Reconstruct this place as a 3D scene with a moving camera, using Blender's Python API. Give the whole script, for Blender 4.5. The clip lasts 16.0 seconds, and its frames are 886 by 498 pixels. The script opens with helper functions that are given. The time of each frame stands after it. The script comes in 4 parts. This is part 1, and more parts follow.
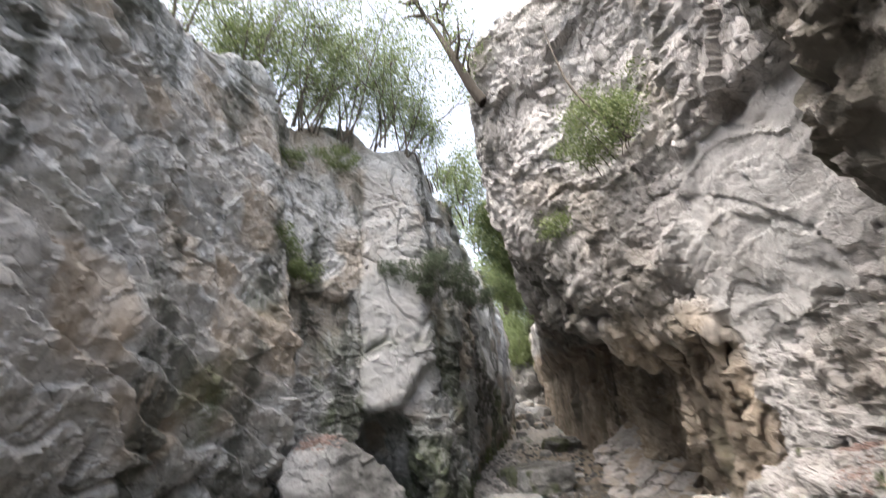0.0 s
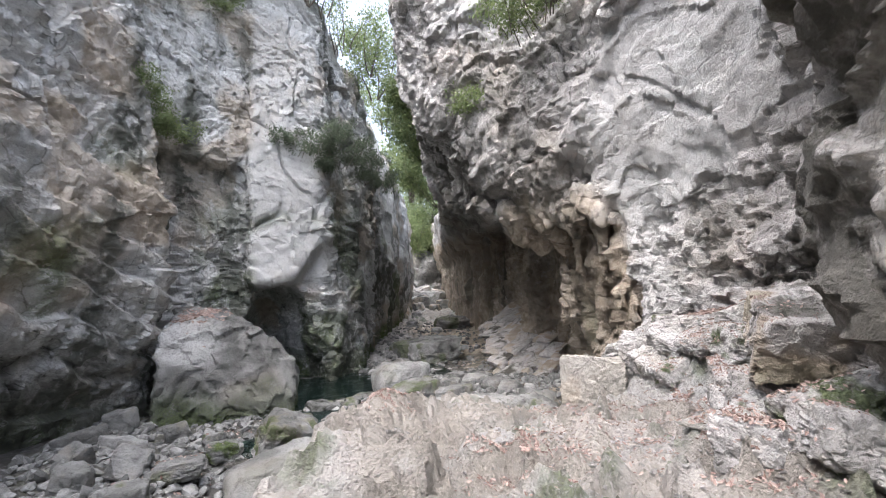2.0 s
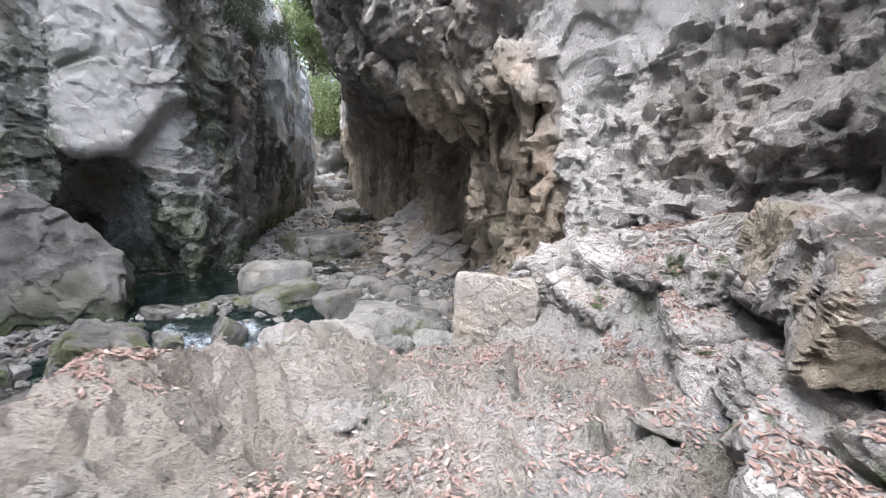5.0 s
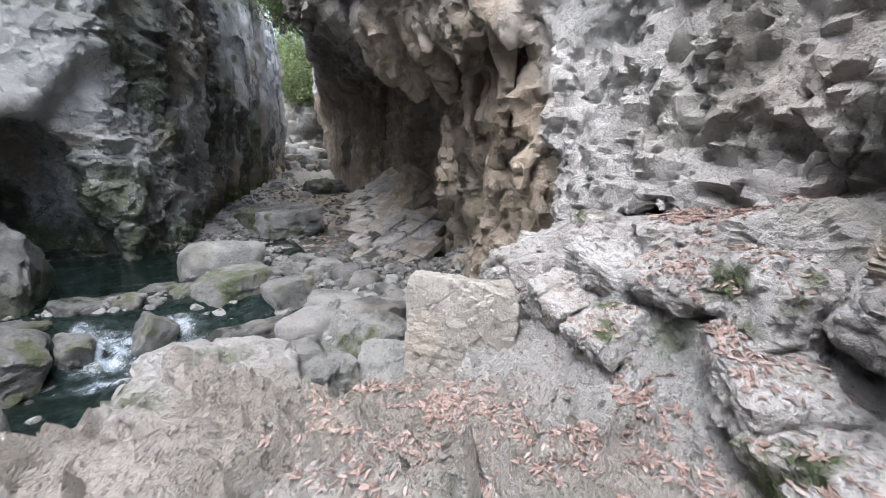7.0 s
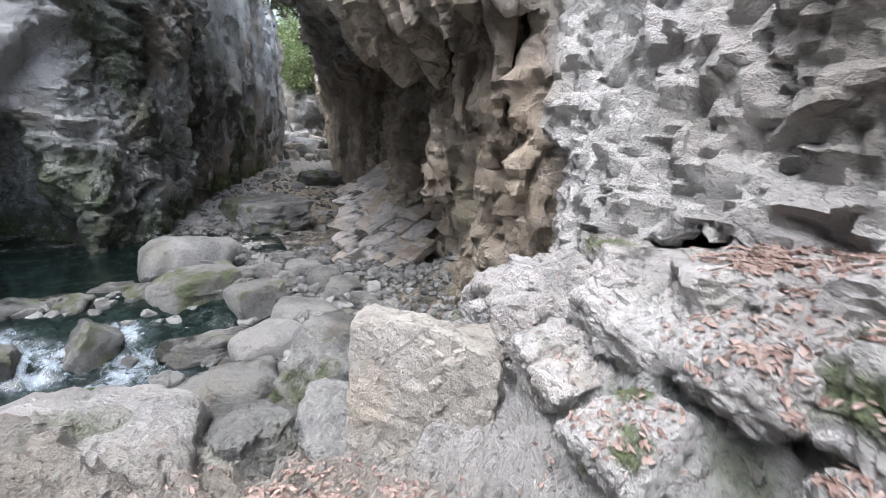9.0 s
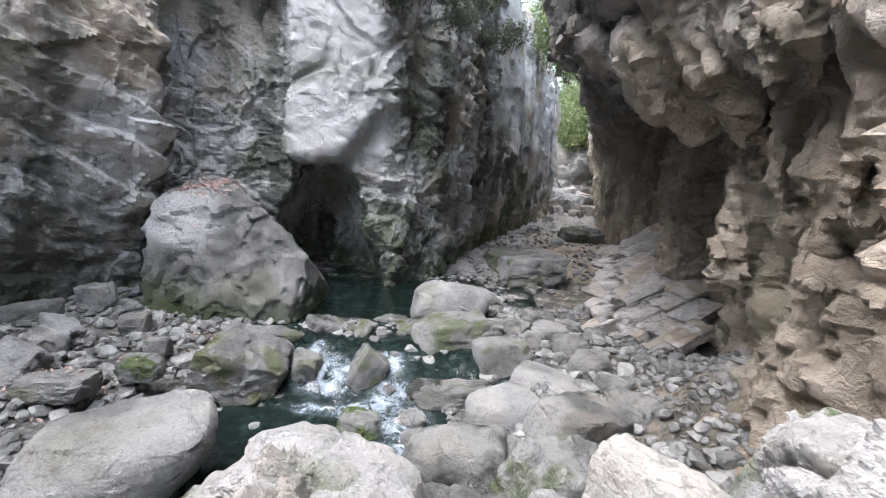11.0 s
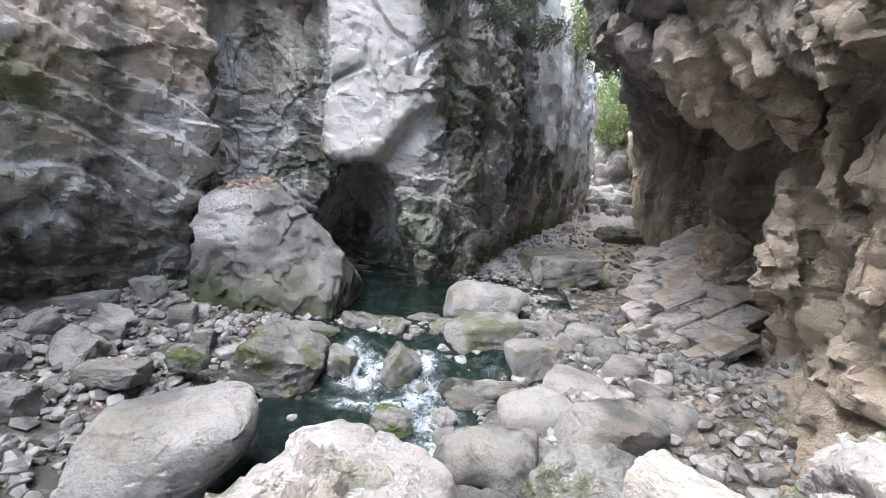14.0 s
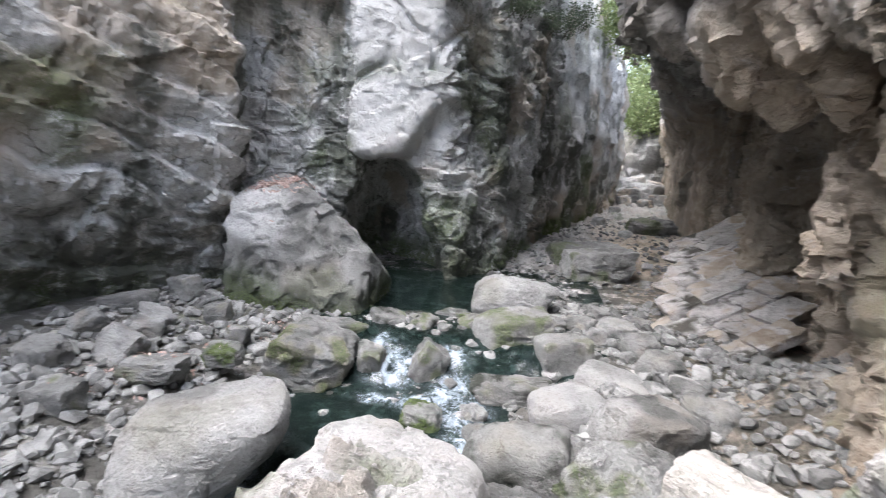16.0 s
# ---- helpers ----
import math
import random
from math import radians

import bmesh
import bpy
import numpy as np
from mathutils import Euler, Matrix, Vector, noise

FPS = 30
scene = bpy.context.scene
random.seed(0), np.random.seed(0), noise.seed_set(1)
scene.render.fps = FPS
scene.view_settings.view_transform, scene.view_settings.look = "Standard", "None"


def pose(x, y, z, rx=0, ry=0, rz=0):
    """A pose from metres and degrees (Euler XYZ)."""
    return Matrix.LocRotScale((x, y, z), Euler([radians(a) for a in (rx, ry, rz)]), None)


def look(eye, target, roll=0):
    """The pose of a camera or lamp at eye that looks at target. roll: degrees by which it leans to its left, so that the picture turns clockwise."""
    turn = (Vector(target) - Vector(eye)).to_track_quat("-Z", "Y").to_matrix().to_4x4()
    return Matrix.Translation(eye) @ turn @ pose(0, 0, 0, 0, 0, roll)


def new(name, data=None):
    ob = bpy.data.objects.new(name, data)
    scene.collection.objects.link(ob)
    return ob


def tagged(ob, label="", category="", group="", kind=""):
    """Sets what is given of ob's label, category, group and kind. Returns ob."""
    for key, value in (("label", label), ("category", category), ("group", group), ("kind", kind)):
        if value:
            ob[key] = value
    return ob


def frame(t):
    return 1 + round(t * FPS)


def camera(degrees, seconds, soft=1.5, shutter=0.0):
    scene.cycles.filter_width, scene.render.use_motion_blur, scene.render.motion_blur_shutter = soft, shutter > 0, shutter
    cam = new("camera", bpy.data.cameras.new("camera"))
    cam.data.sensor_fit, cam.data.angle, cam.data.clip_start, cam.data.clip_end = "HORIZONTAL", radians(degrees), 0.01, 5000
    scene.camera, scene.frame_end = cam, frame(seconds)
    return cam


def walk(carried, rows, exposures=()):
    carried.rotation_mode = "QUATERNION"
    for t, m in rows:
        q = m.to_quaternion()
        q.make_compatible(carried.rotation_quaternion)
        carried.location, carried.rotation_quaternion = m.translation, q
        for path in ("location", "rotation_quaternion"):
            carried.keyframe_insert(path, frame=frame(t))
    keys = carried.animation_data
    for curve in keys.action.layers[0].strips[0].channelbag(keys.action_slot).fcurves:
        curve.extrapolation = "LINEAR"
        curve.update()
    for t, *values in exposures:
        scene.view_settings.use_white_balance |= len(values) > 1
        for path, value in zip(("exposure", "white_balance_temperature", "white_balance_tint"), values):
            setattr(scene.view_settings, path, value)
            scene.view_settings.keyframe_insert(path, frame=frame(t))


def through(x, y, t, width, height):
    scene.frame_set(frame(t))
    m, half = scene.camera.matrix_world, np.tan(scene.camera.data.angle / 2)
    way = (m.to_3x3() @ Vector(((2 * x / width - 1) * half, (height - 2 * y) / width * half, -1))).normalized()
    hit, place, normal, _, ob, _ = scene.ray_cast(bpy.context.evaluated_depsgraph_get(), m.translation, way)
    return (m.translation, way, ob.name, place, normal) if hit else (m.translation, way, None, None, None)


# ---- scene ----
cam = camera(90.8, 16.0, soft=0.7, shutter=0.4)
EXPOSURE = 2.31
PATH = [
    (0, (0.15, 0.125, -0.429), (0.263, 1.99, 0.284), -4.4),
    (0.5, (0.282, 0.248, -0.519), (0.558, 2.175, -0.058), -2.8),
    (1, (0.352, 0.371, -0.572), (0.697, 2.308, -0.209), -2.2),
    (1.5, (0.345, 0.54, -0.585), (0.791, 2.468, -0.295), -2.1),
    (2, (0.387, 0.813, -0.712), (0.898, 2.736, -0.504), -3.2),
    (2.5, (0.518, 1.252, -0.78), (1.09, 3.16, -0.597), -2.1),
    (3, (0.646, 1.704, -0.71), (1.283, 3.599, -0.659), -1.3),
    (3.5, (0.893, 2.02, -0.68), (1.646, 3.872, -0.708), -0.4),
    (4, (1.091, 2.354, -0.706), (1.895, 4.181, -0.834), 0.3),
    (4.5, (1.311, 2.646, -0.693), (2.149, 4.452, -0.881), 0.6),
    (5, (1.656, 2.897, -0.783), (2.52, 4.679, -1.065), 0.7),
    (5.2, (1.801, 3.017, -0.831), (2.664, 4.796, -1.131), 0.8),
    (7.3, (2.708, 4.215, -0.742), (3.64, 5.932, -1.168), 0.8),
    (7.5, (2.792, 4.316, -0.675), (3.729, 6.029, -1.107), 0.8),
    (8, (2.884, 4.541, -0.614), (3.826, 6.247, -1.062), 0.5),
    (8.5, (3.056, 4.718, -0.598), (3.999, 6.423, -1.052), 0.4),
    (9, (3.376, 4.918, -0.743), (4.283, 6.644, -1.187), 2.6),
    (9.5, (3.545, 5.158, -0.73), (4.183, 7.001, -1.174), 3.1),
    (10, (3.551, 5.308, -0.696), (3.805, 7.241, -1.141), 2.7),
    (10.2, (3.535, 5.37, -0.674), (3.624, 7.329, -1.065), 3.4),
    (12.3, (3.479, 5.494, -0.501), (3.187, 7.458, -0.736), 4.2),
    (12.5, (3.473, 5.487, -0.492), (3.171, 7.451, -0.726), 4.1),
    (13, (3.481, 5.46, -0.505), (3.134, 7.416, -0.741), 4.3),
    (13.5, (3.476, 5.439, -0.525), (3.121, 7.389, -0.793), 4.3),
    (14, (3.474, 5.433, -0.521), (3.133, 7.381, -0.819), 4.4),
    (14.5, (3.48, 5.436, -0.534), (3.16, 7.387, -0.835), 4.3),
    (15, (3.476, 5.432, -0.516), (3.18, 7.384, -0.835), 4.0),
    (15.5, (3.477, 5.444, -0.518), (3.212, 7.398, -0.849), 3.8),
    (16, (3.48, 5.498, -0.543), (3.018, 7.416, -0.869), 2.8),
]
walk(cam, [(t, look(eye, target, roll)) for t, eye, target, roll in PATH], [(0.0, EXPOSURE - 0.12, 6750, 13), (1.5, EXPOSURE - 0.02, 6350, 13), (3.5, EXPOSURE, 6150, 14), (8.0, EXPOSURE - 0.14, 5950, 11.5), (10.0, EXPOSURE + 0.04, 5950, 12), (12.3, EXPOSURE + 0.43, 6110, 13), (16.0, EXPOSURE + 0.43, 6110, 13)])

# ---- world and sun ----
SUN_UP, SUN_ROUND = 64.0, 226.0
world = bpy.data.worlds.new("sky")
world.use_nodes = True
scene.world = world
sky = world.node_tree.nodes.new("ShaderNodeTexSky")
sky.sky_type, sky.sun_disc = "NISHITA", False
sky.sun_elevation, sky.sun_rotation = radians(SUN_UP), radians(SUN_ROUND)
sky.dust_density = 4.0
back = world.node_tree.nodes["Background"]
back.inputs[1].default_value = 0.15
haze = world.node_tree.nodes.new("ShaderNodeHueSaturation")
haze.inputs["Saturation"].default_value = 0.6
world.node_tree.links.new(sky.outputs[0], haze.inputs["Color"])
world.node_tree.links.new(haze.outputs[0], back.inputs[0])
lamp = bpy.data.lights.new("sun", "SUN")
lamp.energy, lamp.angle, lamp.color = 1.4, radians(66), (1.0, 0.98, 0.95)
sun = new("sun", lamp)
way = Vector((math.sin(radians(SUN_ROUND)) * math.cos(radians(SUN_UP)), math.cos(radians(SUN_ROUND)) * math.cos(radians(SUN_UP)), math.sin(radians(SUN_UP))))
sun.matrix_world = look(way * 60, (0, 0, 0))


# ---- materials ----
def material(name, rough=0.9):
    m = bpy.data.materials.new(name)
    m.use_nodes = True
    t = m.node_tree
    b = t.nodes["Principled BSDF"]
    b.inputs["Roughness"].default_value = rough
    return m, t, b


def node(t, kind, **sockets):
    n = t.nodes.new(kind)
    for k, v in sockets.items():
        k = k.replace("_", " ")
        if hasattr(v, "node"):
            t.links.new(v, n.inputs[k])
        else:
            n.inputs[k].default_value = v
    return n


def noise_out(t, vec, scale, detail=6.0, rough=0.6, distort=0.0):
    n = node(t, "ShaderNodeTexNoise", Vector=vec, Scale=scale, Detail=detail, Roughness=rough, Distortion=distort)
    return n.outputs["Fac"]


def ramp(t, fac, lo, hi):
    n = node(t, "ShaderNodeMapRange", Value=fac, From_Min=lo, From_Max=hi)
    n.interpolation_type = "SMOOTHSTEP"
    return n.outputs[0]


def mul(t, a, b, op="MULTIPLY"):
    n = t.nodes.new("ShaderNodeMath")
    n.operation = op
    n.use_clamp = op != "MULTIPLY"
    for i, v in enumerate((a, b)):
        if hasattr(v, "node"):
            t.links.new(v, n.inputs[i])
        else:
            n.inputs[i].default_value = v
    return n.outputs[0]


def mul_free(t, a, b, op):
    out = mul(t, a, b, op)
    out.node.use_clamp = False
    return out


def jog(t, vec, scale, amount):
    """The vector pushed about by noise."""
    n = node(t, "ShaderNodeTexNoise", Vector=vec, Scale=scale, Detail=4.0)
    m = t.nodes.new("ShaderNodeVectorMath")
    m.operation = "MULTIPLY_ADD"
    t.links.new(n.outputs["Color"], m.inputs[0])
    m.inputs[1].default_value = (amount, amount, amount)
    t.links.new(vec, m.inputs[2])
    return m.outputs[0]


def blend(t, fac, a, b):
    n = t.nodes.new("ShaderNodeMix")
    n.data_type = "RGBA"
    for i, v in ((0, fac), (6, a), (7, b)):
        if hasattr(v, "node"):
            t.links.new(v, n.inputs[i])
        else:
            n.inputs[i].default_value = v if i == 0 else (*v, 1)
    return n.outputs[2]


def attr(t, name):
    n = t.nodes.new("ShaderNodeAttribute")
    n.attribute_name = name
    return n.outputs["Fac"]


def mapped(t, vec, sx, sy, sz):
    n = t.nodes.new("ShaderNodeVectorMath")
    n.operation = "MULTIPLY"
    t.links.new(vec, n.inputs[0])
    n.inputs[1].default_value = (sx, sy, sz)
    return n.outputs[0]


def rock_material(name, grey, light, dark, zones=True, scale=1.0, bump=0.5, local=False, cracked=1.0, islands=False):
    """Limestone: grey body, bleached patches, dark run-off streaks, fine veins and pits; ochre, moss and pale zones by attribute."""
    m, t, b = material(name, 0.92)
    geo = t.nodes.new("ShaderNodeNewGeometry")
    vec = geo.outputs["Position"]
    if local:
        vec = t.nodes.new("ShaderNodeTexCoord").outputs["Object"]
        info = t.nodes.new("ShaderNodeObjectInfo")
        off = t.nodes.new("ShaderNodeVectorMath")
        off.operation = "ADD"
        t.links.new(vec, off.inputs[0])
        shift = mapped(t, info.outputs["Random"], 17.0, 31.0, 23.0)
        t.links.new(shift, off.inputs[1])
        vec = off.outputs[0]
    big = noise_out(t, vec, 0.55 * scale, 6, 0.62, 0.6)
    mid = noise_out(t, vec, 2.6 * scale, 8, 0.65, 0.4)
    fine = noise_out(t, vec, 17.0 * scale, 6, 0.7)
    speck = noise_out(t, vec, 60.0 * scale, 3, 0.7)
    streak = noise_out(t, mapped(t, vec, 1.0, 1.0, 0.13), 1.7 * scale, 6, 0.6, 0.5)
    col = blend(t, ramp(t, big, 0.40, 0.60), grey, light)
    col = blend(t, mul(t, ramp(t, mid, 0.50, 0.68), 0.75), col, tuple(c * 0.62 for c in grey))
    col = blend(t, mul(t, ramp(t, mid, 0.46, 0.28), 0.7), col, light)
    if not local:
        col = blend(t, mul(t, ramp(t, streak, 0.53, 0.72), 0.7), col, dark)
    col = blend(t, mul(t, ramp(t, fine, 0.54, 0.73), 0.48), col, tuple(c * 0.7 for c in dark))
    vein = node(t, "ShaderNodeTexVoronoi", Vector=jog(t, vec, 2.2 * scale, 0.35 / scale), Scale=1.5 * scale)
    vein.feature = "DISTANCE_TO_EDGE"
    vein2 = node(t, "ShaderNodeTexVoronoi", Vector=jog(t, vec, 6.0 * scale, 0.15 / scale), Scale=5.5 * scale)
    vein2.feature = "DISTANCE_TO_EDGE"
    gap = mul(t, ramp(t, vein.outputs["Distance"], 0.035, 0.0), ramp(t, mid, 0.42, 0.6))
    gap2 = mul(t, ramp(t, vein2.outputs["Distance"], 0.09, 0.0), ramp(t, mid, 0.60, 0.42))
    col = blend(t, mul(t, gap, 0.95 * cracked), col, tuple(c * 0.22 for c in dark))
    col = blend(t, mul(t, gap2, 0.3 * cracked), col, tuple(c * 0.5 for c in dark))
    col = blend(t, mul(t, ramp(t, speck, 0.56, 0.68), 0.35), col, tuple(min(0.75, c * 1.3) for c in light))
    pit = noise_out(t, vec, 36.0 * scale, 4, 0.6)
    col = blend(t, mul(t, ramp(t, pit, 0.59, 0.68), 0.4), col, tuple(c * 0.55 for c in dark))
    if local and not zones:
        rand = info.outputs["Random"] if not islands else geo.outputs["Random Per Island"]
        col = blend(t, mul(t, ramp(t, rand, 0.35, 0.0), 0.6), col, dark)
        col = blend(t, mul(t, ramp(t, rand, 0.6, 1.0), 0.4), col, tuple(min(0.8, c * 1.2) for c in light))
    if zones:
        ochre = blend(t, ramp(t, mid, 0.35, 0.65), (0.345, 0.28, 0.21), (0.52, 0.455, 0.375))
        col = blend(t, mul(t, attr(t, "ochre"), ramp(t, mul(t, big, mid, "ADD"), 0.6, 1.0)), col, ochre)
        col = blend(t, mul(t, attr(t, "pale"), ramp(t, fine, 0.2, 0.6)), col, (0.53, 0.53, 0.52))
        moss = blend(t, ramp(t, fine, 0.3, 0.7), (0.035, 0.055, 0.018), (0.13, 0.17, 0.06))
        wet = mul(t, attr(t, "moss"), ramp(t, mul(t, mid, fine, "ADD"), 0.68, 1.02))
        col = blend(t, wet, col, moss)
        # dark zones: rock stains, and shade painted into the colour of overhanging rock
        stain_shade_col = blend(t, 0.5, dark, (0.045, 0.05, 0.038))
        col = blend(t, mul(t, attr(t, "stain_shade"), ramp(t, mul(t, streak, mid, "ADD"), 0.76, 1.08)), col, stain_shade_col)
    t.links.new(col, b.inputs["Base Color"])
    b.inputs["Specular IOR Level"].default_value = 0.25
    h = mul_free(t, mul(t, mid, 0.9), mul(t, fine, 0.8), "ADD")
    h = mul_free(t, h, mul(t, gap, -0.35 * cracked), "ADD")
    h = mul_free(t, h, mul(t, gap2, -0.16 * cracked), "ADD")
    h = mul_free(t, h, mul(t, speck, 0.25), "ADD")
    h = mul_free(t, h, mul(t, ramp(t, pit, 0.55, 0.68), -0.3), "ADD")
    bm = node(t, "ShaderNodeBump", Strength=bump, Distance=0.11 / scale, Height=h)
    t.links.new(bm.outputs[0], b.inputs["Normal"])
    return m


LIMESTONE = rock_material("limestone", (0.48, 0.48, 0.46), (0.67, 0.67, 0.655), (0.14, 0.145, 0.125), bump=0.75, cracked=0.7)
TAN_STONE = rock_material("tan_limestone", (0.44, 0.42, 0.40), (0.64, 0.615, 0.595), (0.165, 0.15, 0.13), bump=0.8, cracked=0.7)
BLOCK_STONE = rock_material("cream_limestone", (0.34, 0.32, 0.285), (0.48, 0.455, 0.41), (0.17, 0.155, 0.13), bump=0.7, cracked=0.45)
PATH_STONE = rock_material("trodden_limestone", (0.33, 0.315, 0.295), (0.53, 0.51, 0.49), (0.12, 0.11, 0.10), bump=1.0, cracked=0.22)
BOULDER = rock_material("boulder_limestone", (0.165, 0.165, 0.158), (0.30, 0.30, 0.29), (0.06, 0.06, 0.055), local=True, scale=1.3, bump=1.0, cracked=0.35)
COBBLE = rock_material("cobble_limestone", (0.17, 0.17, 0.165), (0.33, 0.33, 0.32), (0.06, 0.06, 0.056), zones=False, local=True, scale=2.5, cracked=0.0)
LOOSE = rock_material("loose_limestone", (0.15, 0.15, 0.145), (0.29, 0.29, 0.28), (0.05, 0.05, 0.046), zones=False, local=True, scale=2.5, cracked=0.0, islands=True)
GRAVEL = rock_material("wet_gravel", (0.13, 0.13, 0.125), (0.30, 0.30, 0.29), (0.05, 0.05, 0.045), zones=False, scale=2.5, cracked=0.0)


def leaf_material(name, a, b_col, through=0.4):
    m, t, b = material(name, 0.55)
    r = t.nodes.new("ShaderNodeNewGeometry").outputs["Random Per Island"]
    col = blend(t, r, a, b_col)
    t.links.new(col, b.inputs["Base Color"])
    tr = t.nodes.new("ShaderNodeBsdfTranslucent")
    t.links.new(col, tr.inputs[0])
    mx = t.nodes.new("ShaderNodeMixShader")
    mx.inputs[0].default_value = through
    t.links.new(b.outputs[0], mx.inputs[1])
    t.links.new(tr.outputs[0], mx.inputs[2])
    t.links.new(mx.outputs[0], t.nodes["Material Output"].inputs[0])
    return m


FRESH = leaf_material("fresh_leaves", (0.12, 0.165, 0.065), (0.24, 0.285, 0.13), 0.45)
DARK_LEAF = leaf_material("dark_leaves", (0.07, 0.095, 0.06), (0.15, 0.18, 0.115), 0.4)
DRY_LEAF = leaf_material("dry_leaves", (0.22, 0.14, 0.115), (0.44, 0.345, 0.305), 0.1)


def bark_material():
    m, t, b = material("bark", 0.9)
    vec = t.nodes.new("ShaderNodeNewGeometry").outputs["Position"]
    n = noise_out(t, mapped(t, vec, 1, 1, 0.3), 9.0)
    t.links.new(blend(t, n, (0.05, 0.04, 0.03), (0.17, 0.145, 0.12)), b.inputs["Base Color"])
    return m


BARK = bark_material()


def water_material():
    m, t, b = material("stream_water", 0.04)
    vec = t.nodes.new("ShaderNodeNewGeometry").outputs["Position"]
    b.inputs["Base Color"].default_value = (0.06, 0.11, 0.10, 1)
    b.inputs["Transmission Weight"].default_value = 0.92
    b.inputs["IOR"].default_value = 1.33
    rip = attr(t, "ripple")
    h = mul(t, noise_out(t, vec, 7.0, 4, 0.6, 0.5), mul(t, rip, 1.0))
    bm = node(t, "ShaderNodeBump", Strength=0.35, Distance=0.05, Height=h)
    t.links.new(bm.outputs[0], b.inputs["Normal"])
    core = ramp(t, mul(t, attr(t, "foam"), ramp(t, noise_out(t, vec, 5.0, 5, 0.6, 0.6), 0.2, 0.75)), 0.15, 0.95)
    lace = mul(t, ramp(t, attr(t, "foam"), 0.05, 0.7), ramp(t, noise_out(t, mapped(t, vec, 1.6, 0.6, 1), 16.0, 6, 0.7, 1.6), 0.5, 0.66))
    foam = mul(t, mul(t, core, 0.6), mul(t, lace, 0.45), "ADD")
    white = t.nodes.new("ShaderNodeBsdfDiffuse")
    white.inputs[0].default_value = (0.42, 0.49, 0.55, 1)
    mx = t.nodes.new("ShaderNodeMixShader")
    t.links.new(foam, mx.inputs[0])
    t.links.new(b.outputs[0], mx.inputs[1])
    t.links.new(white.outputs[0], mx.inputs[2])
    t.links.new(mx.outputs[0], t.nodes["Material Output"].inputs[0])
    return m


WATER = water_material()


# ---- shaping tools ----
TABLE = np.random.RandomState(7).permutation(4096)
VALUE = np.random.RandomState(8).uniform(-1, 1, 4096)
SPOT = np.random.RandomState(9).uniform(0, 1, (4096, 3))
TURN = np.random.RandomState(10).normal(0, 1, (4096, 3))


def key(i, j, k, seed):
    return TABLE[(TABLE[(TABLE[(i + seed) & 4095] + j) & 4095] + k) & 4095]


def vnoise(p, seed=0):
    """Smooth value noise, -1 to 1, of an (n, 3) array."""
    c = np.floor(p).astype(np.int64)
    f = p - c
    f = f * f * f * (f * (f * 6 - 15) + 10)
    out = 0
    for a in (0, 1):
        wa = f[:, 0] if a else 1 - f[:, 0]
        for b in (0, 1):
            wb = f[:, 1] if b else 1 - f[:, 1]
            for d in (0, 1):
                wd = f[:, 2] if d else 1 - f[:, 2]
                out = out + wa * wb * wd * VALUE[key(c[:, 0] + a, c[:, 1] + b, c[:, 2] + d, seed)]
    return out


def fbm(p, octaves=4, seed=0, gain=0.5):
    out, amp = 0, 1.0
    for o in range(octaves):
        out = out + amp * vnoise(p * 2.03 ** o + 5.3 * o, seed + 13 * o)
        amp *= gain
    return out


def facets(p, seed=0, slope=0.6):
    """Broken rock: in each random cell a tilted plane; also the distance to the cell's edge."""
    c = np.floor(p).astype(np.int64)
    best = np.full(len(p), 9.0)
    second = np.full(len(p), 9.0)
    plane = np.zeros(len(p))
    for a in (-1, 0, 1):
        for b in (-1, 0, 1):
            for d in (-1, 0, 1):
                k = key(c[:, 0] + a, c[:, 1] + b, c[:, 2] + d, seed)
                v = p - (c + (a, b, d) + SPOT[k])
                r = np.sqrt((v * v).sum(1))
                near = r < best
                second = np.where(near, best, np.minimum(second, r))
                h = (v * TURN[k]).sum(1) * slope + VALUE[k] * 0.5
                plane = np.where(near, h, plane)
                best = np.where(near, r, best)
    return plane, second - best


def smooth(a, lo, hi):
    t = np.clip((a - lo) / (hi - lo), 0, 1)
    return t * t * (3 - 2 * t)


def mesh_from(name, verts, faces, mat, shade=True, attrs=None, crisp=0):
    me = bpy.data.meshes.new(name)
    verts = np.asarray(verts, dtype=np.float32)
    faces = np.asarray(faces, dtype=np.int32)
    n = faces.shape[1]
    me.vertices.add(len(verts))
    me.vertices.foreach_set("co", verts.ravel())
    me.loops.add(faces.size)
    me.loops.foreach_set("vertex_index", faces.ravel())
    me.polygons.add(len(faces))
    me.polygons.foreach_set("loop_start", np.arange(0, faces.size, n, dtype=np.int32))
    me.polygons.foreach_set("use_smooth", np.full(len(faces), shade))
    me.update(calc_edges=True)
    me.validate()
    for k, v in (attrs or {}).items():
        a = me.attributes.new(k, "FLOAT", "POINT")
        a.data.foreach_set("value", np.asarray(v, dtype=np.float32))
    me.materials.append(mat)
    if crisp:
        me.set_sharp_from_angle(angle=radians(crisp))
    return me


def normals_of(v, f):
    d = np.cross(v[f[:, 2]] - v[f[:, 0]], v[f[:, 3]] - v[f[:, 1]])
    n = np.zeros_like(v)
    for i in range(4):
        for ax in range(3):
            n[:, ax] += np.bincount(f[:, i], d[:, ax], len(v))
    return n / np.maximum(np.linalg.norm(n, axis=1), 1e-9)[:, None]


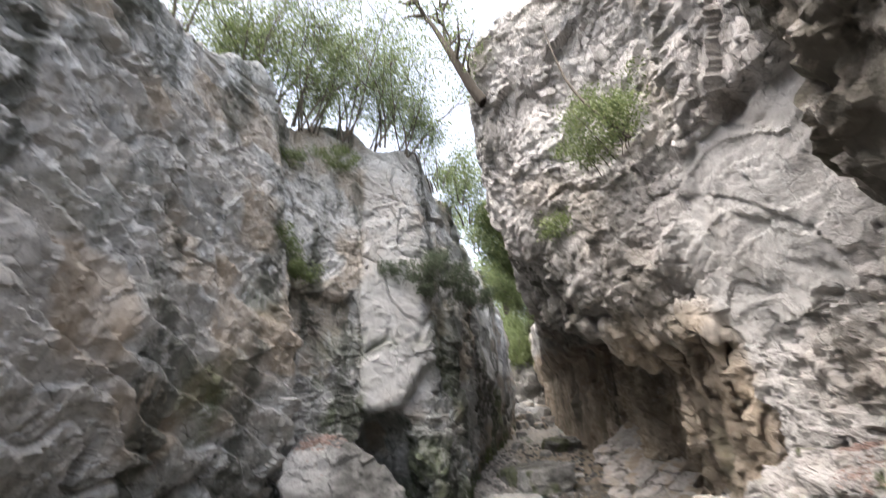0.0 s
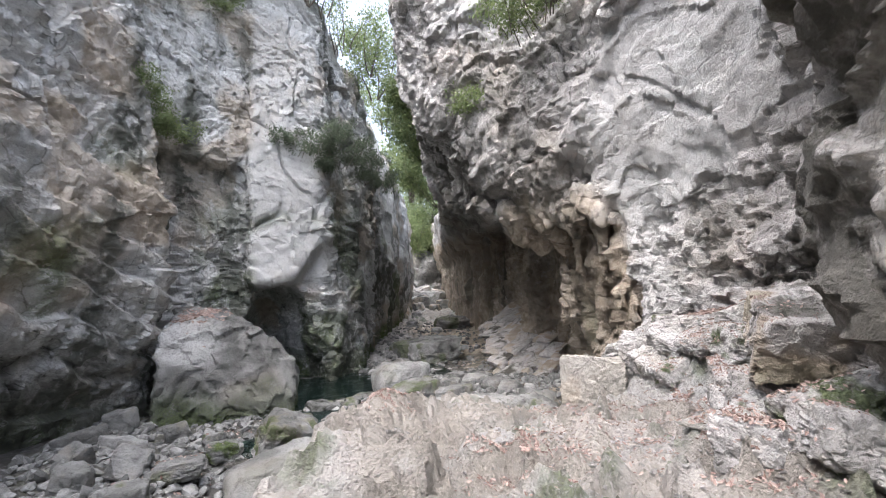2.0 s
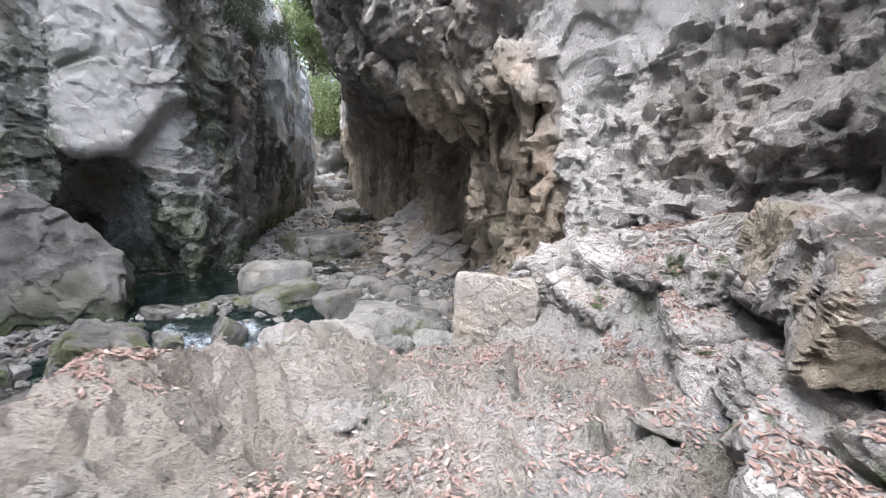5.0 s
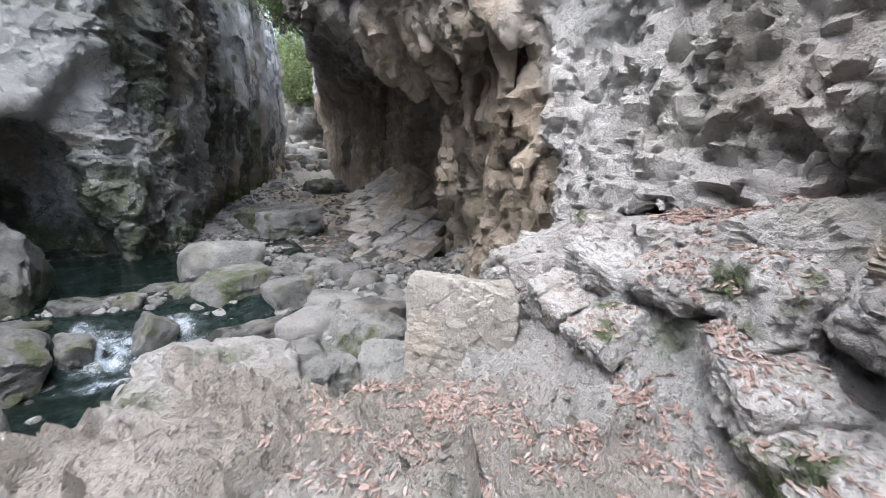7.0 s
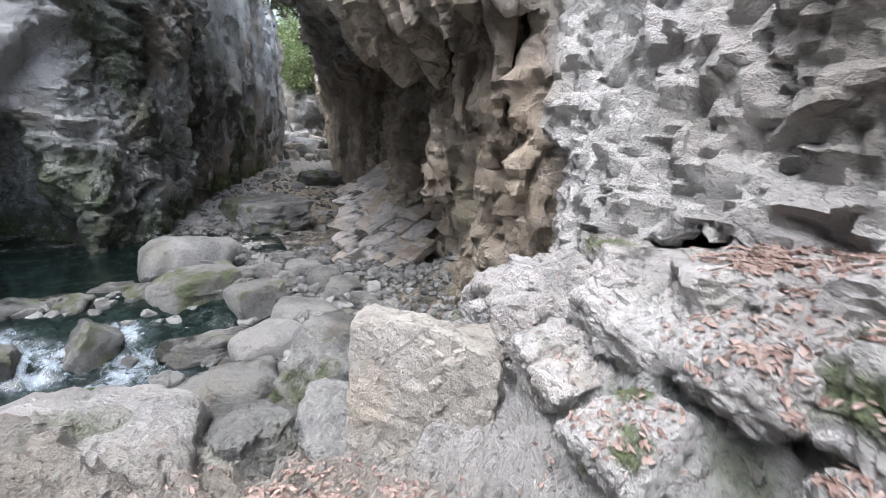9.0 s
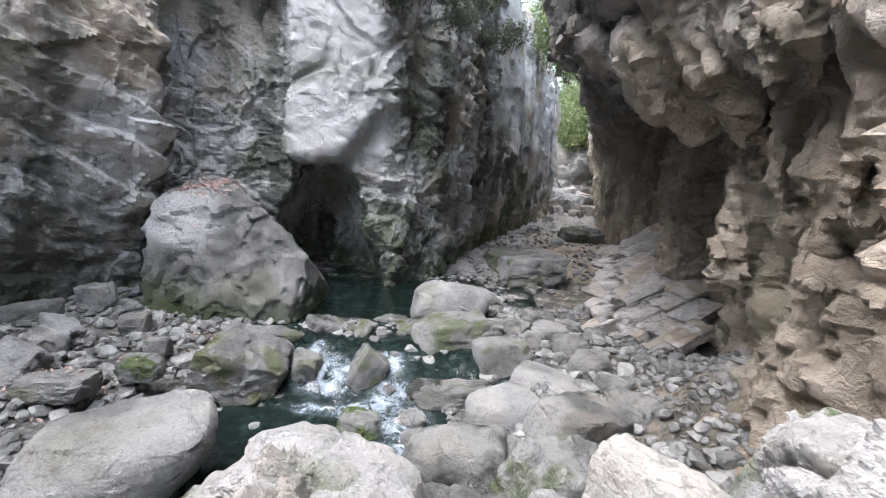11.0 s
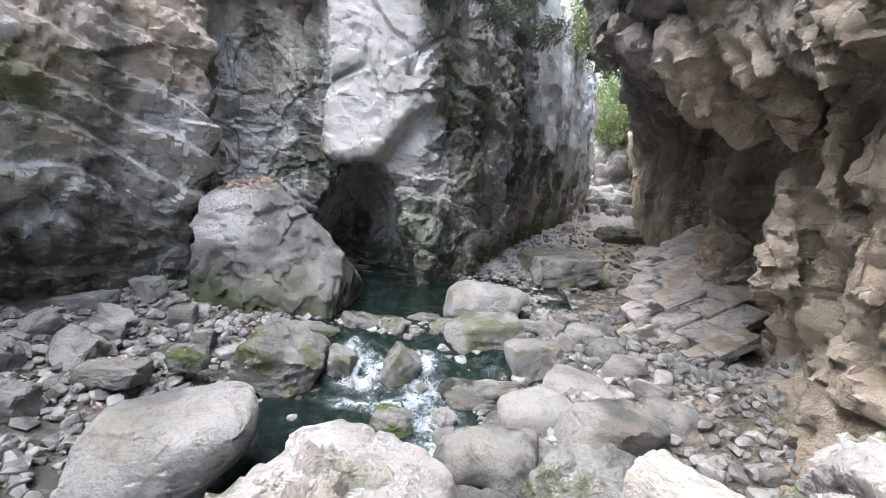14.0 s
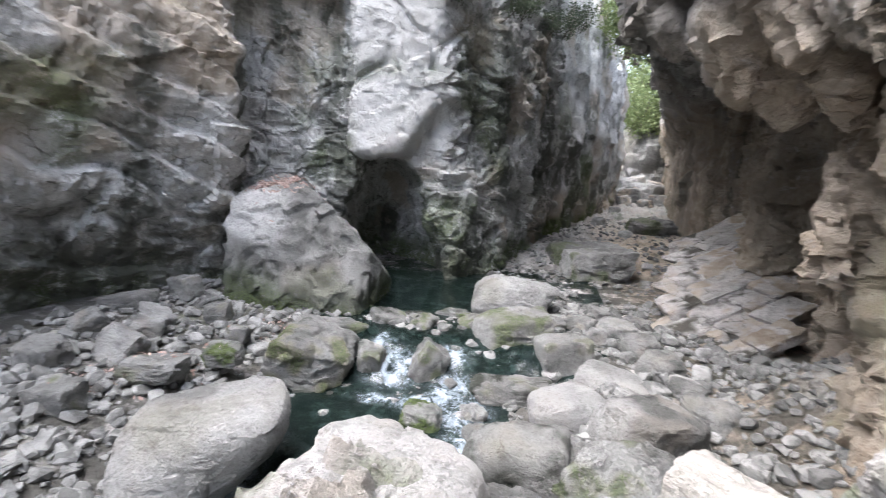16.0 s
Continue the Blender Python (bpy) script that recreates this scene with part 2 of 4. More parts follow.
def split_quads(v, f):
    """Each quad into four."""
    e = np.concatenate([np.sort(f[:, [i, (i + 1) % 4]], 1) for i in range(4)])
    code = e[:, 0].astype(np.int64) * len(v) + e[:, 1]
    u, inv = np.unique(code, return_inverse=True)
    mids = (v[u // len(v)] + v[u % len(v)]) / 2
    n, m, q = len(v), len(u), len(f)
    inv = inv.reshape(4, q) + n
    mid = np.arange(q) + n + m
    allv = np.concatenate([v, mids, v[f].mean(1)])
    nf = np.concatenate([np.stack([f[:, i], inv[i], mid, inv[(i + 3) % 4]], 1) for i in range(4)])
    return allv, nf


def surface(field, origin, h):
    """The skin where a sampled field passes from rock (above 0) to air."""
    s = field > 0
    nx, ny, nz = s.shape
    c = sum(s[a:nx - 1 + a, b:ny - 1 + b, d:nz - 1 + d].astype(np.int8) for a in (0, 1) for b in (0, 1) for d in (0, 1))
    act = (c > 0) & (c < 8)
    index = np.full(act.shape, -1, dtype=np.int64)
    at = np.argwhere(act)
    index[act] = np.arange(len(at))
    acc, cnt = np.zeros((len(at), 3)), np.zeros(len(at))
    for ax in range(3):
        o = [i for i in range(3) if i != ax]
        for p in (0, 1):
            for q in (0, 1):
                a = np.zeros(3, dtype=int)
                a[o[0]], a[o[1]] = p, q
                b = a.copy()
                b[ax] = 1
                fa = field[tuple((at + a).T)]
                fb = field[tuple((at + b).T)]
                m = (fa > 0) != (fb > 0)
                t = fa[m] / (fa[m] - fb[m])
                acc[m] += a + t[:, None] * (b - a)
                cnt[m] += 1
    verts = np.asarray(origin) + h * (at + acc / cnt[:, None])
    quads = []
    for ax in range(3):
        u, w = (ax + 1) % 3, (ax + 2) % 3
        lo = [slice(None)] * 3
        hi = [slice(None)] * 3
        lo[ax], hi[ax] = slice(0, -1), slice(1, None)
        ch = s[tuple(lo)] != s[tuple(hi)]
        e = np.argwhere(ch)
        e = e[(e[:, u] > 0) & (e[:, w] > 0) & (e[:, u] < s.shape[u] - 1) & (e[:, w] < s.shape[w] - 1)]
        du, dw = np.eye(3, dtype=int)[u], np.eye(3, dtype=int)[w]
        q = np.stack([index[tuple((e - du - dw).T)], index[tuple((e - dw).T)], index[tuple(e.T)], index[tuple((e - du).T)]], 1)
        inside = s[tuple(e.T)]
        quads.append(np.where(inside[:, None], q, q[:, ::-1]))
    f = np.concatenate(quads)
    return verts, f[(f >= 0).all(1)]


def line_distance(x, y, pts):
    """Signed distance to a plan line, positive to its left."""
    best = np.full(x.shape, 1e9)
    out = np.zeros(x.shape)
    for (x0, y0), (x1, y1) in zip(pts, pts[1:]):
        dx, dy = x1 - x0, y1 - y0
        t = np.clip(((x - x0) * dx + (y - y0) * dy) / (dx * dx + dy * dy), 0, 1)
        px, py = x - x0 - t * dx, y - y0 - t * dy
        d = np.hypot(px, py)
        sg = np.sign(dx * (y - y0) - dy * (x - x0))
        near = d < best - 1e-6
        out = np.where(near, sg * d, out)
        best = np.minimum(best, d)
    return out


def blob(x, y, z, c, r, turn=0.0):
    """About the distance inside an ellipsoid, positive inside."""
    ca, sa = math.cos(radians(turn)), math.sin(radians(turn))
    u, v = (x - c[0]) * ca + (y - c[1]) * sa, -(x - c[0]) * sa + (y - c[1]) * ca
    k = np.sqrt((u / r[0]) ** 2 + (v / r[1]) ** 2 + ((z - c[2]) / r[2]) ** 2)
    return (1 - k) * min(r)


def add(a, b, k=0.3):
    """Smooth union."""
    h = np.clip(0.5 + 0.5 * (a - b) / k, 0, 1)
    return b + (a - b) * h + k * h * (1 - h)


def cut(a, b, k=0.3):
    """Smooth difference."""
    return -add(-a, b, k)


# ---- cliffs ----
def west_field(x, y, z):
    plan = [(-5.6, -14), (-6.2, 2), (-6.4, 8), (-5.7, 12.2), (-4.5, 15.0), (-4.9, 16.4), (-3.3, 17.7), (-1.6, 18.1), (0.2, 18.7), (1.1, 19.9), (2.2, 22.8), (3.2, 26.5), (4.2, 30.5), (6.6, 38), (9.3, 48), (6.0, 53), (2, 66)]
    d = line_distance(x[:, :, :1], y[:, :, :1], plan)
    f = d - 0.10 * (z - 2.0) * smooth(z, 2, 14)
    near = 1 - smooth(y, 14.6, 16.2)
    # the near bulge hangs over its undercut foot
    f = f + near * (0.55 * np.exp(-((z - 1.2) / 2.2) ** 2) - 0.75 * (1 - smooth(z, -3.2, -0.8)))
    # step in the recessed face
    rec = smooth(y, 15.6, 16.4) * (1 - smooth(x, -3.0, -2.2))
    f = f + rec * (0.55 * smooth(z, 4.2, 4.45) - 0.25)
    # pale buttress over the cave, with a slanting lower edge
    lowest = -0.1 + 1.15 * smooth(x, -1.2, 0.6) * 1.6
    but = smooth(x, -2.5, -2.2) * (1 - smooth(x, 0.1, 0.9)) * smooth(z, lowest - 0.25, lowest + 0.25)
    f = f + 0.7 * but * (1 - 0.6 * smooth(z, 3.5, 9))
    # ribs and clefts to the right of the cave
    f = f + 0.18 * np.sin(2.6 * (x * 0.75 + y * 0.66) + 0.5 * np.sin(z * 0.8)) * smooth(x, 0.2, 1.0)
    f = f - 0.35 * (1 - smooth(z, -3.6, 2.6)) * smooth(x, 1.6, 3.2)
    # cave mouth
    f = cut(f, blob(x, y, z, (-1.65, 18.8, -2.5), (1.35, 3.6, 2.65), 20), 0.2)
    f = cut(f, blob(x, y, z, (-1.45, 18.9, -3.6), (1.8, 3.2, 1.9), 20), 0.2)
    f = cut(f, blob(x, y, z, (-0.65, 18.2, -2.9), (1.25, 1.1, 1.25), 20), 0.25)
    # the crest and its saddle towards the gap
    top = 12.6 - 0.9 * smooth(x, 0.5, 2.5) - 1.0 * smooth(y, 25.5, 31) - 1.5 * smooth(y, 44, 52) - 1.3 * (1 - smooth(y, 11.5, 15.5)) + 0.8 * np.sin(x * 1.3) * np.cos(y * 0.7) - 0.12 * np.minimum(0, x + 4)
    return np.minimum(f, (top - z) * 0.8)


def lump(f, x, y, z, c, r, k=0.15, turn=0.0, hollow=False):
    """Adds a lump of rock to a sampled field, or hollows one out, working only on the cells round it."""
    reach = max(r[0], r[1]) * 1.5 + 2 * k, max(r[0], r[1]) * 1.5 + 2 * k, r[2] * 1.5 + 2 * k
    sl = tuple(slice(int(np.searchsorted(g, m - w)), int(np.searchsorted(g, m + w))) for g, m, w in zip((x[:, 0, 0], y[0, :, 0], z[0, 0, :]), c, reach))
    if any(q.stop <= q.start for q in sl):
        return
    b = blob(x[sl[0], sl[1]], y[sl[0], sl[1]], z[:, :, sl[2]], c, r, turn)
    f[sl] = cut(f[sl], b, k) if hollow else add(f[sl], b, k)


def east_field(x, y, z):
    low = [(2.9, -14), (3.05, 0.0), (3.3, 2.0), (3.55, 2.75), (4.9, 3.5), (6.2, 4.9), (6.25, 7.0), (6.3, 7.95), (6.6, 8.5), (6.85, 10.0), (7.05, 11.4), (7.7, 12.5), (8.4, 14.4), (9.1, 16.6), (9.3, 18.6), (9.8, 22.0), (10.4, 32.0), (13.4, 48.0), (16.0, 64.0)]
    high = [(2.4, -14), (2.6, 0.0), (3.2, 2.3), (3.5, 2.75), (4.9, 3.5), (6.05, 4.9), (5.75, 8.0), (5.2, 10.0), (4.3, 11.8), (3.6, 13.6), (4.2, 16.0), (5.4, 20.0), (6.9, 25.0), (9.0, 33.0), (12.6, 48.0), (15.0, 64.0)]
    dl = -line_distance(x[:, :, :1], y[:, :, :1], low)
    dh = -line_distance(x[:, :, :1], y[:, :, :1], high)
    lip = 0.85 + 0.27 * np.clip(y - 10, 0, 7) + 1.1 * np.clip(4.9 - x, 0, 2) + 0.5 * smooth(y, 13.2, 15.0) * (1 - smooth(x, 4.4, 5.2)) + 0.18 * np.sin(1.7 * y + 2.1 * x) + 0.14 * np.sin(4.3 * y - 3.1 * x)
    w = 0.45 * smooth(z, lip - 0.35, lip + 0.1) + 0.55 * smooth(z, lip, lip + 1.7)
    f = dl + (dh - dl) * w
    # ribbed wall leaning out below the lip
    f = f + 0.4 * smooth(z, -1.6, 0.7) * (1 - w) * smooth(y, 7.2, 8.4) * (1 - smooth(y, 11.3, 12.3))
    # sloping foot of the ribbed wall
    f = f + 0.08 * (1 - smooth(z, -3.4, -1.9)) * smooth(y, 7.6, 8.6) * (1 - smooth(y, 11.5, 12.5))
    # leaning out higher up
    f = f + 0.17 * np.clip(z - 2.5, 0, 6) * smooth(y, 9.0, 12.5) * (1 - smooth(y, 20, 26))
    # upper block over a dirt ledge
    f = f + 0.4 * smooth(z, 4.3, 4.45) * smooth(y, 3.2, 4.6) * (1 - smooth(y, 6.9, 7.8))
    f = f - 0.7 * smooth(z, 5.0, 5.3) * smooth(y, 7.2, 8.2) * (1 - smooth(y, 10.4, 12.0))
    # the near wall slopes back from its spreading foot
    f = f + 0.6 * (1 - smooth(z, -1.6, 0.5)) * smooth(y, 4.0, 5.0) * (1 - smooth(y, 7.2, 8.4))
    # the dark rock roof beside the start
    f = f + (0.35 * smooth(z, 0.0, 1.0) + 0.2 * smooth(z, 0.7, 2.2) + 0.25 * smooth(z, 1.4, 4.0)) * (1 - smooth(y, 2.2, 3.0))
    # slanting notch that splits the overhang into a hanging lobe and a leaning panel
    for c, r in (((4.45, 9.75, 2.45), (0.75, 0.35, 0.55)), ((4.95, 9.45, 1.95), (0.8, 0.38, 0.6)), ((5.45, 9.1, 1.45), (0.75, 0.42, 0.55)), ((5.9, 9.0, 0.9), (0.5, 0.5, 0.6))):
        lump(f, x, y, z, c, r, 0.18, -25, True)
    # hanging lumps along the lip
    rng = random.Random(31)
    curve = [(5.5, 8.5, 1.2), (5.75, 10.6, 1.15), (5.5, 11.9, 1.2), (4.5, 13.0, 2.1), (4.9, 15.5, 2.9), (5.2, 17.8, 3.1)]
    for i in range(34):
        k = rng.uniform(0, 4.999)
        p0, p1, q = curve[int(k)], curve[int(k) + 1], k % 1
        r = rng.uniform(0.13, 0.3)
        inward = rng.uniform(0.0, 0.9)
        lump(f, x, y, z, (p0[0] + (p1[0] - p0[0]) * q + inward, p0[1] + (p1[1] - p0[1]) * q + rng.gauss(0, 0.15), p0[2] + (p1[2] - p0[2]) * q - rng.uniform(-0.1, 0.2)), (r, r * rng.uniform(0.8, 1.5), rng.uniform(0.3, 0.62)), 0.12, rng.uniform(-40, 40))
    lump(f, x, y, z, (5.5, 11.85, 1.3), (0.3, 0.35, 0.5))
    lump(f, x, y, z, (5.85, 10.7, 1.25), (0.3, 0.4, 0.5))
    # upright ribs of the wall below the lip
    for cx, cy, cz, r, hgt in ((6.5, 11.1, 1.1, 0.34, 0.95), (6.75, 11.5, -0.6, 0.3, 1.1), (6.6, 10.5, 0.3, 0.22, 1.2), (6.55, 9.9, -0.3, 0.24, 1.1), (6.35, 9.2, 0.2, 0.26, 0.9), (6.3, 8.6, -0.5, 0.28, 1.0), (6.35, 8.1, 0.3, 0.3, 0.8), (7.6, 12.9, -0.6, 0.3, 1.8), (8.3, 14.2, 0.2, 0.35, 1.4)):
        lump(f, x, y, z, (cx, cy, cz), (r, r * 0.8, hgt), 0.16, 20)
    for c, r in (((6.75, 10.85, 0.0), (0.3, 0.2, 0.8)), ((6.5, 9.55, 0.4), (0.3, 0.16, 0.7)), ((6.4, 8.85, 0.6), (0.28, 0.14, 0.5)), ((6.7, 10.05, -0.9), (0.22, 0.13, 0.25)), ((7.1, 11.9, 0.6), (0.5, 0.3, 1.0)), ((6.55, 9.45, -1.0), (0.2, 0.12, 0.3))):
        lump(f, x, y, z, c, r, 0.1, 20, True)
    # shoulders and hollows of the near wall
    lump(f, x, y, z, (6.45, 5.5, 0.0), (0.5, 1.1, 0.6), 0.35, 20)
    lump(f, x, y, z, (6.4, 6.9, -0.7), (0.45, 0.7, 0.45), 0.2)
    lump(f, x, y, z, (6.1, 4.7, -0.35), (0.75, 0.7, 0.35), 0.15, 20)
    lump(f, x, y, z, (6.1, 6.4, -1.35), (0.4, 0.45, 0.22), 0.12, 30, True)
    lump(f, x, y, z, (6.1, 7.4, 0.35), (0.3, 0.45, 0.25), 0.1, 10, True)
    # dark niche by the rock strata
    lump(f, x, y, z, (8.7, 15.2, -2.3), (0.9, 0.6, 1.2), 0.3, 0, True)
    lump(f, x, y, z, (9.0, 17.6, -1.2), (0.7, 0.9, 2.4), 0.3)
    top = 13.6 - 8.2 * (1 - smooth(y, 2.4, 3.8)) - 3.0 * smooth(y, 13.5, 16) - 3.0 * smooth(y, 22, 30) + 1.3 * np.sin(y * 0.9)
    return np.minimum(f, (top - z) * 0.8)


def to_line(p, pts):
    best = np.full(len(p), 1e9)
    for a, b in zip(pts, pts[1:]):
        a, b = np.array(a), np.array(b)
        t = np.clip((p - a) @ (b - a) / ((b - a) @ (b - a)), 0, 1)
        best = np.minimum(best, np.linalg.norm(p - a - t[:, None] * (b - a), axis=1))
    return best


def west_plain(p):
    x, y, z = p.T
    return smooth(x, -2.5, -2.1) * (1 - smooth(x, 0.0, 0.5)) * 0.8 * smooth(z, -0.4, 0.2) * (1 - smooth(z, 5, 7)) + 0.5 * smooth(-y, -15.5, -14.5) * smooth(z, -1, 0.5) * (1 - smooth(z, 2, 4))


def east_plain(p):
    x, y, z = p.T
    return smooth(y, 4.4, 5.2) * (1 - smooth(y, 7.6, 9.0)) * smooth(z + 0.35 * (y - 5), 0.9, 1.6) * (1 - smooth(z, 4.1, 4.4))


def crag(p):
    """Where the rock is freshly broken: the foot of the east wall beside the path."""
    x, y, z = p.T
    return smooth(x, 3.0, 4.0) * smooth(y, 2.0, 4.0) * (1 - smooth(y, 7.6, 9.2)) * (1 - smooth(z + 0.3 * (y - 5), 0.9, 1.6))


EAST_CRACKS = [
    ([(5.8, 5.95, 4.4), (5.8, 5.75, 3.2), (5.8, 5.62, 2.5), (5.95, 5.3, 1.9), (6.1, 5.1, 1.45)], 0.05, 0.22),
    ([(5.95, 5.3, 1.9), (6.0, 4.9, 2.3)], 0.04, 0.15),
    ([(5.6, 7.5, 3.6), (5.6, 7.2, 2.6), (5.7, 6.8, 2.0), (5.8, 6.4, 1.1), (5.9, 6.2, 0.6)], 0.06, 0.2),
    ([(5.7, 6.8, 2.0), (5.6, 7.4, 1.4)], 0.05, 0.12),
]
WEST_CRACKS = [
    ([(-3.2, 17.9, 7.5), (-2.9, 17.9, 5.4), (-2.5, 17.9, 3.6), (-2.4, 17.9, 1.2), (-2.4, 17.9, -0.4)], 0.09, 0.35),
    ([(-1.9, 17.4, 6.2), (-2.2, 17.6, 4.9), (-2.5, 17.9, 4.0)], 0.07, 0.2),
]


BEDDING = np.array(((0.97, 0.10, 0.22), (-0.19, 0.82, 0.54), (-0.12, -0.56, 0.82)))


def cliff(field, box, h, fine, seed, plain, cracks=()):
    (x0, x1), (y0, y1), (z0, z1) = box
    gx, gy, gz = (np.arange(a, b + h, h) for a, b in box)
    f = field(gx[:, None, None] + np.zeros((1, len(gy), 1)), gy[None, :, None] + np.zeros((len(gx), 1, 1)), gz[None, None, :])
    f = f.astype(np.float32)
    v, q = surface(f, (x0, y0, z0), h)
    if fine:
        v, q = split_quads(v, q)
    p = v.copy()
    n = normals_of(v, q)
    warp = p + 0.5 * np.stack([vnoise(p * 0.7 + 11, 3), vnoise(p * 0.7 + 47, 4), vnoise(p * 0.7 + 83, 5)], 1)
    calm = plain(p)
    rot = np.array(((0.9, 0.3, -0.2), (-0.3, 0.9, 0.2), (0.25, -0.1, 0.95)))
    a, ea = facets(warp @ rot * (0.5, 0.62, 0.7), seed, 0.5)
    b, eb = facets(warp @ rot.T * (1.3, 1.5, 1.9), seed + 50, 0.55)
    craggy = crag(p)
    under = (seed == 200) * smooth(p[:, 1], 7.6, 8.6) * (1 - smooth(p[:, 1], 15.0, 17.0)) * (1 - smooth(p[:, 2] - 0.2 * np.clip(p[:, 1] - 10, 0, 7), 0.6, 1.2))
    even = 1 - 0.4 * (seed == 100) * (1 - smooth(p[:, 0], 0.0, 1.5))
    hgt = (0.24 * a * (1 - 0.5 * craggy) + 0.12 * b * (1 - 0.5 * craggy)) * (1 - 0.6 * calm) * (1 - 0.5 * under) * even + 0.08 * fbm(p * 0.9, 3, seed + 7)
    c2, ec = facets(warp @ rot * (3.2, 3.6, 4.6), seed + 90, 0.6)
    hgt = hgt + 0.06 * c2 * (1 - 0.75 * calm) * (1 + 0.1 * craggy)
    bed = (p + 0.35 * (warp - p)) @ BEDDING
    g1, eg = facets(bed * (0.9, 0.7, 2.1) + 5, seed + 130, 0.42)
    g2, eh = facets(p @ rot.T * (2.9, 2.5, 2.7) + 9, seed + 140, 0.6)
    hgt = hgt + craggy * (0.07 * g1 + 0.09 * g2 - 0.05 * (1 - smooth(eg, 0.0, 0.06)))
    rib = np.abs(vnoise(warp * (1.9, 1.9, 0.55) + 3, seed + 150))
    fine_rib = fbm(warp * (4.0, 4.0, 1.6), 3, seed + 160)
    hgt = hgt + under * (0.26 * smooth(rib, 0.0, 0.45) - 0.16 + 0.07 * fine_rib)
    if fine:
        d2, ed = facets(p @ rot.T * (8.0, 8.5, 11.0), seed + 95, 0.6)
        hgt = hgt + (0.028 * d2 + 0.025 * fbm(p * 6.0, 2, seed + 30)) * (1 - 0.6 * calm) * (1 + 0.5 * craggy)
    line = np.abs(vnoise(warp * (0.55, 0.55, 0.4) + 31, seed + 61))
    hgt = hgt - 0.14 * (1 - smooth(line, 0.008, 0.03)) * (vnoise(p * 0.3, seed + 62) > 0.1)
    layer = warp @ np.array((0.08, 0.42, 0.90)) * 1.25 + 0.5 * vnoise(p * 0.4, seed + 71)
    saw = layer - np.floor(layer)
    bulge = (seed == 100) * (1 - smooth(p[:, 1], 14.5, 16.0))
    hgt = hgt + (0.10 + 0.13 * bulge) * (smooth(saw, 0.0, 0.85) - smooth(saw, 0.9, 1.0)) * smooth(vnoise(p * 0.25, seed + 75) + 0.3 * bulge, -0.25, 0.2) * (1 - 0.7 * calm) * (1 - 0.8 * craggy) * (1 - 0.7 * under)
    for pts, wide, deep in cracks:
        hgt = hgt - deep * (1 - smooth(to_line(p + 0.05 * np.stack([b, c2, b], 1), pts), wide * 0.4, wide))
    v = v + n * hgt[:, None]
    return v, q


def put_structure(name, me, label, category):
    return tagged(new(name, me), label, category, kind="structure")


def west_zones(v):
    x, y, z = v.T
    n = fbm(v * 0.8, 3, 400)
    moss = np.clip(smooth(z + 0.7 * n, -2.2, -3.7), 0, 1) * 0.9 + 0.8 * smooth(fbm(v * 0.35, 3, 410), 0.1, 0.6) * (1 - smooth(z, 0, 6))
    pale = smooth(x, -2.4, -2.0) * (1 - smooth(x, -0.1, 0.5)) * smooth(z + 0.4 * n, -0.6, 0.4) * (1 - smooth(y, 19.0, 19.6)) * 0.85
    stain_shade = np.clip(smooth(fbm(v * (0.7, 0.7, 0.2), 3, 420), 0.05, 0.6) * (1 - pale) + 0.9 * smooth(fbm(v * (0.6, 0.6, 0.3) + 7, 3, 425), -0.05, 0.3) * smooth(x, 0.0, 1.2) * (1 - smooth(z, 3, 6)), 0, 1)
    stain_shade = np.clip(stain_shade + 0.8 * (1 - smooth(z + 0.5 * n, -2.6, -0.6)) * (1 - smooth(y, 15.2, 16.2)), 0, 1)
    ochre = 0.7 * smooth(fbm(v * 0.5, 3, 430), 0.05, 0.5) + 0.8 * smooth(y, 24, 26) * (1 - smooth(z, -2.4, -0.5)) + 0.25 * (1 - smooth(y, 14.8, 16.0)) * smooth(fbm(v * 0.7, 3, 433), -0.25, 0.25)
    return dict(moss=np.clip(moss, 0, 1), pale=pale, stain_shade=stain_shade, ochre=np.clip(ochre, 0, 1))


def east_zones(v):
    x, y, z = v.T
    n = fbm(v * 0.8, 3, 500)
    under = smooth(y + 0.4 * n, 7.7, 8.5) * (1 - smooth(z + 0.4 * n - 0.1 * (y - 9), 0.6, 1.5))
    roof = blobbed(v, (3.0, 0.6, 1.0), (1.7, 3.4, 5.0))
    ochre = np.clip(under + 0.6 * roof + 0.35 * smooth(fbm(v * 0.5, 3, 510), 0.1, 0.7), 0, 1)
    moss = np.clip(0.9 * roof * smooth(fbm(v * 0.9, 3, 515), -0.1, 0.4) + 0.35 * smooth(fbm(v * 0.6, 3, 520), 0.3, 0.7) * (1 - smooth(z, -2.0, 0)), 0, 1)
    # 1.6 * roof paints the rock roof's own shade as a dark tone
    stain_shade = smooth(fbm(v * (0.7, 0.7, 0.25), 3, 530), 0.15, 0.7) * 0.6 + 0.5 * under * smooth(fbm(v * (0.9, 0.9, 0.3), 3, 535), -0.1, 0.4) + 1.6 * roof
    pale = smooth(fbm(v * 0.45, 3, 540), 0.1, 0.6) * (1 - under) * 0.6
    panel = east_plain(v)
    # the hanging lobe is coloured darker and less pale in place of overhang shade
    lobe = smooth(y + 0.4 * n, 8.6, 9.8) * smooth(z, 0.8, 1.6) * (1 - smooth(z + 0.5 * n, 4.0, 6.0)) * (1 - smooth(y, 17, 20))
    stain_shade = stain_shade * (1 - 0.85 * panel) + 0.55 * lobe
    pale = np.clip(pale * (1 - lobe) + 0.6 * panel, 0, 1)
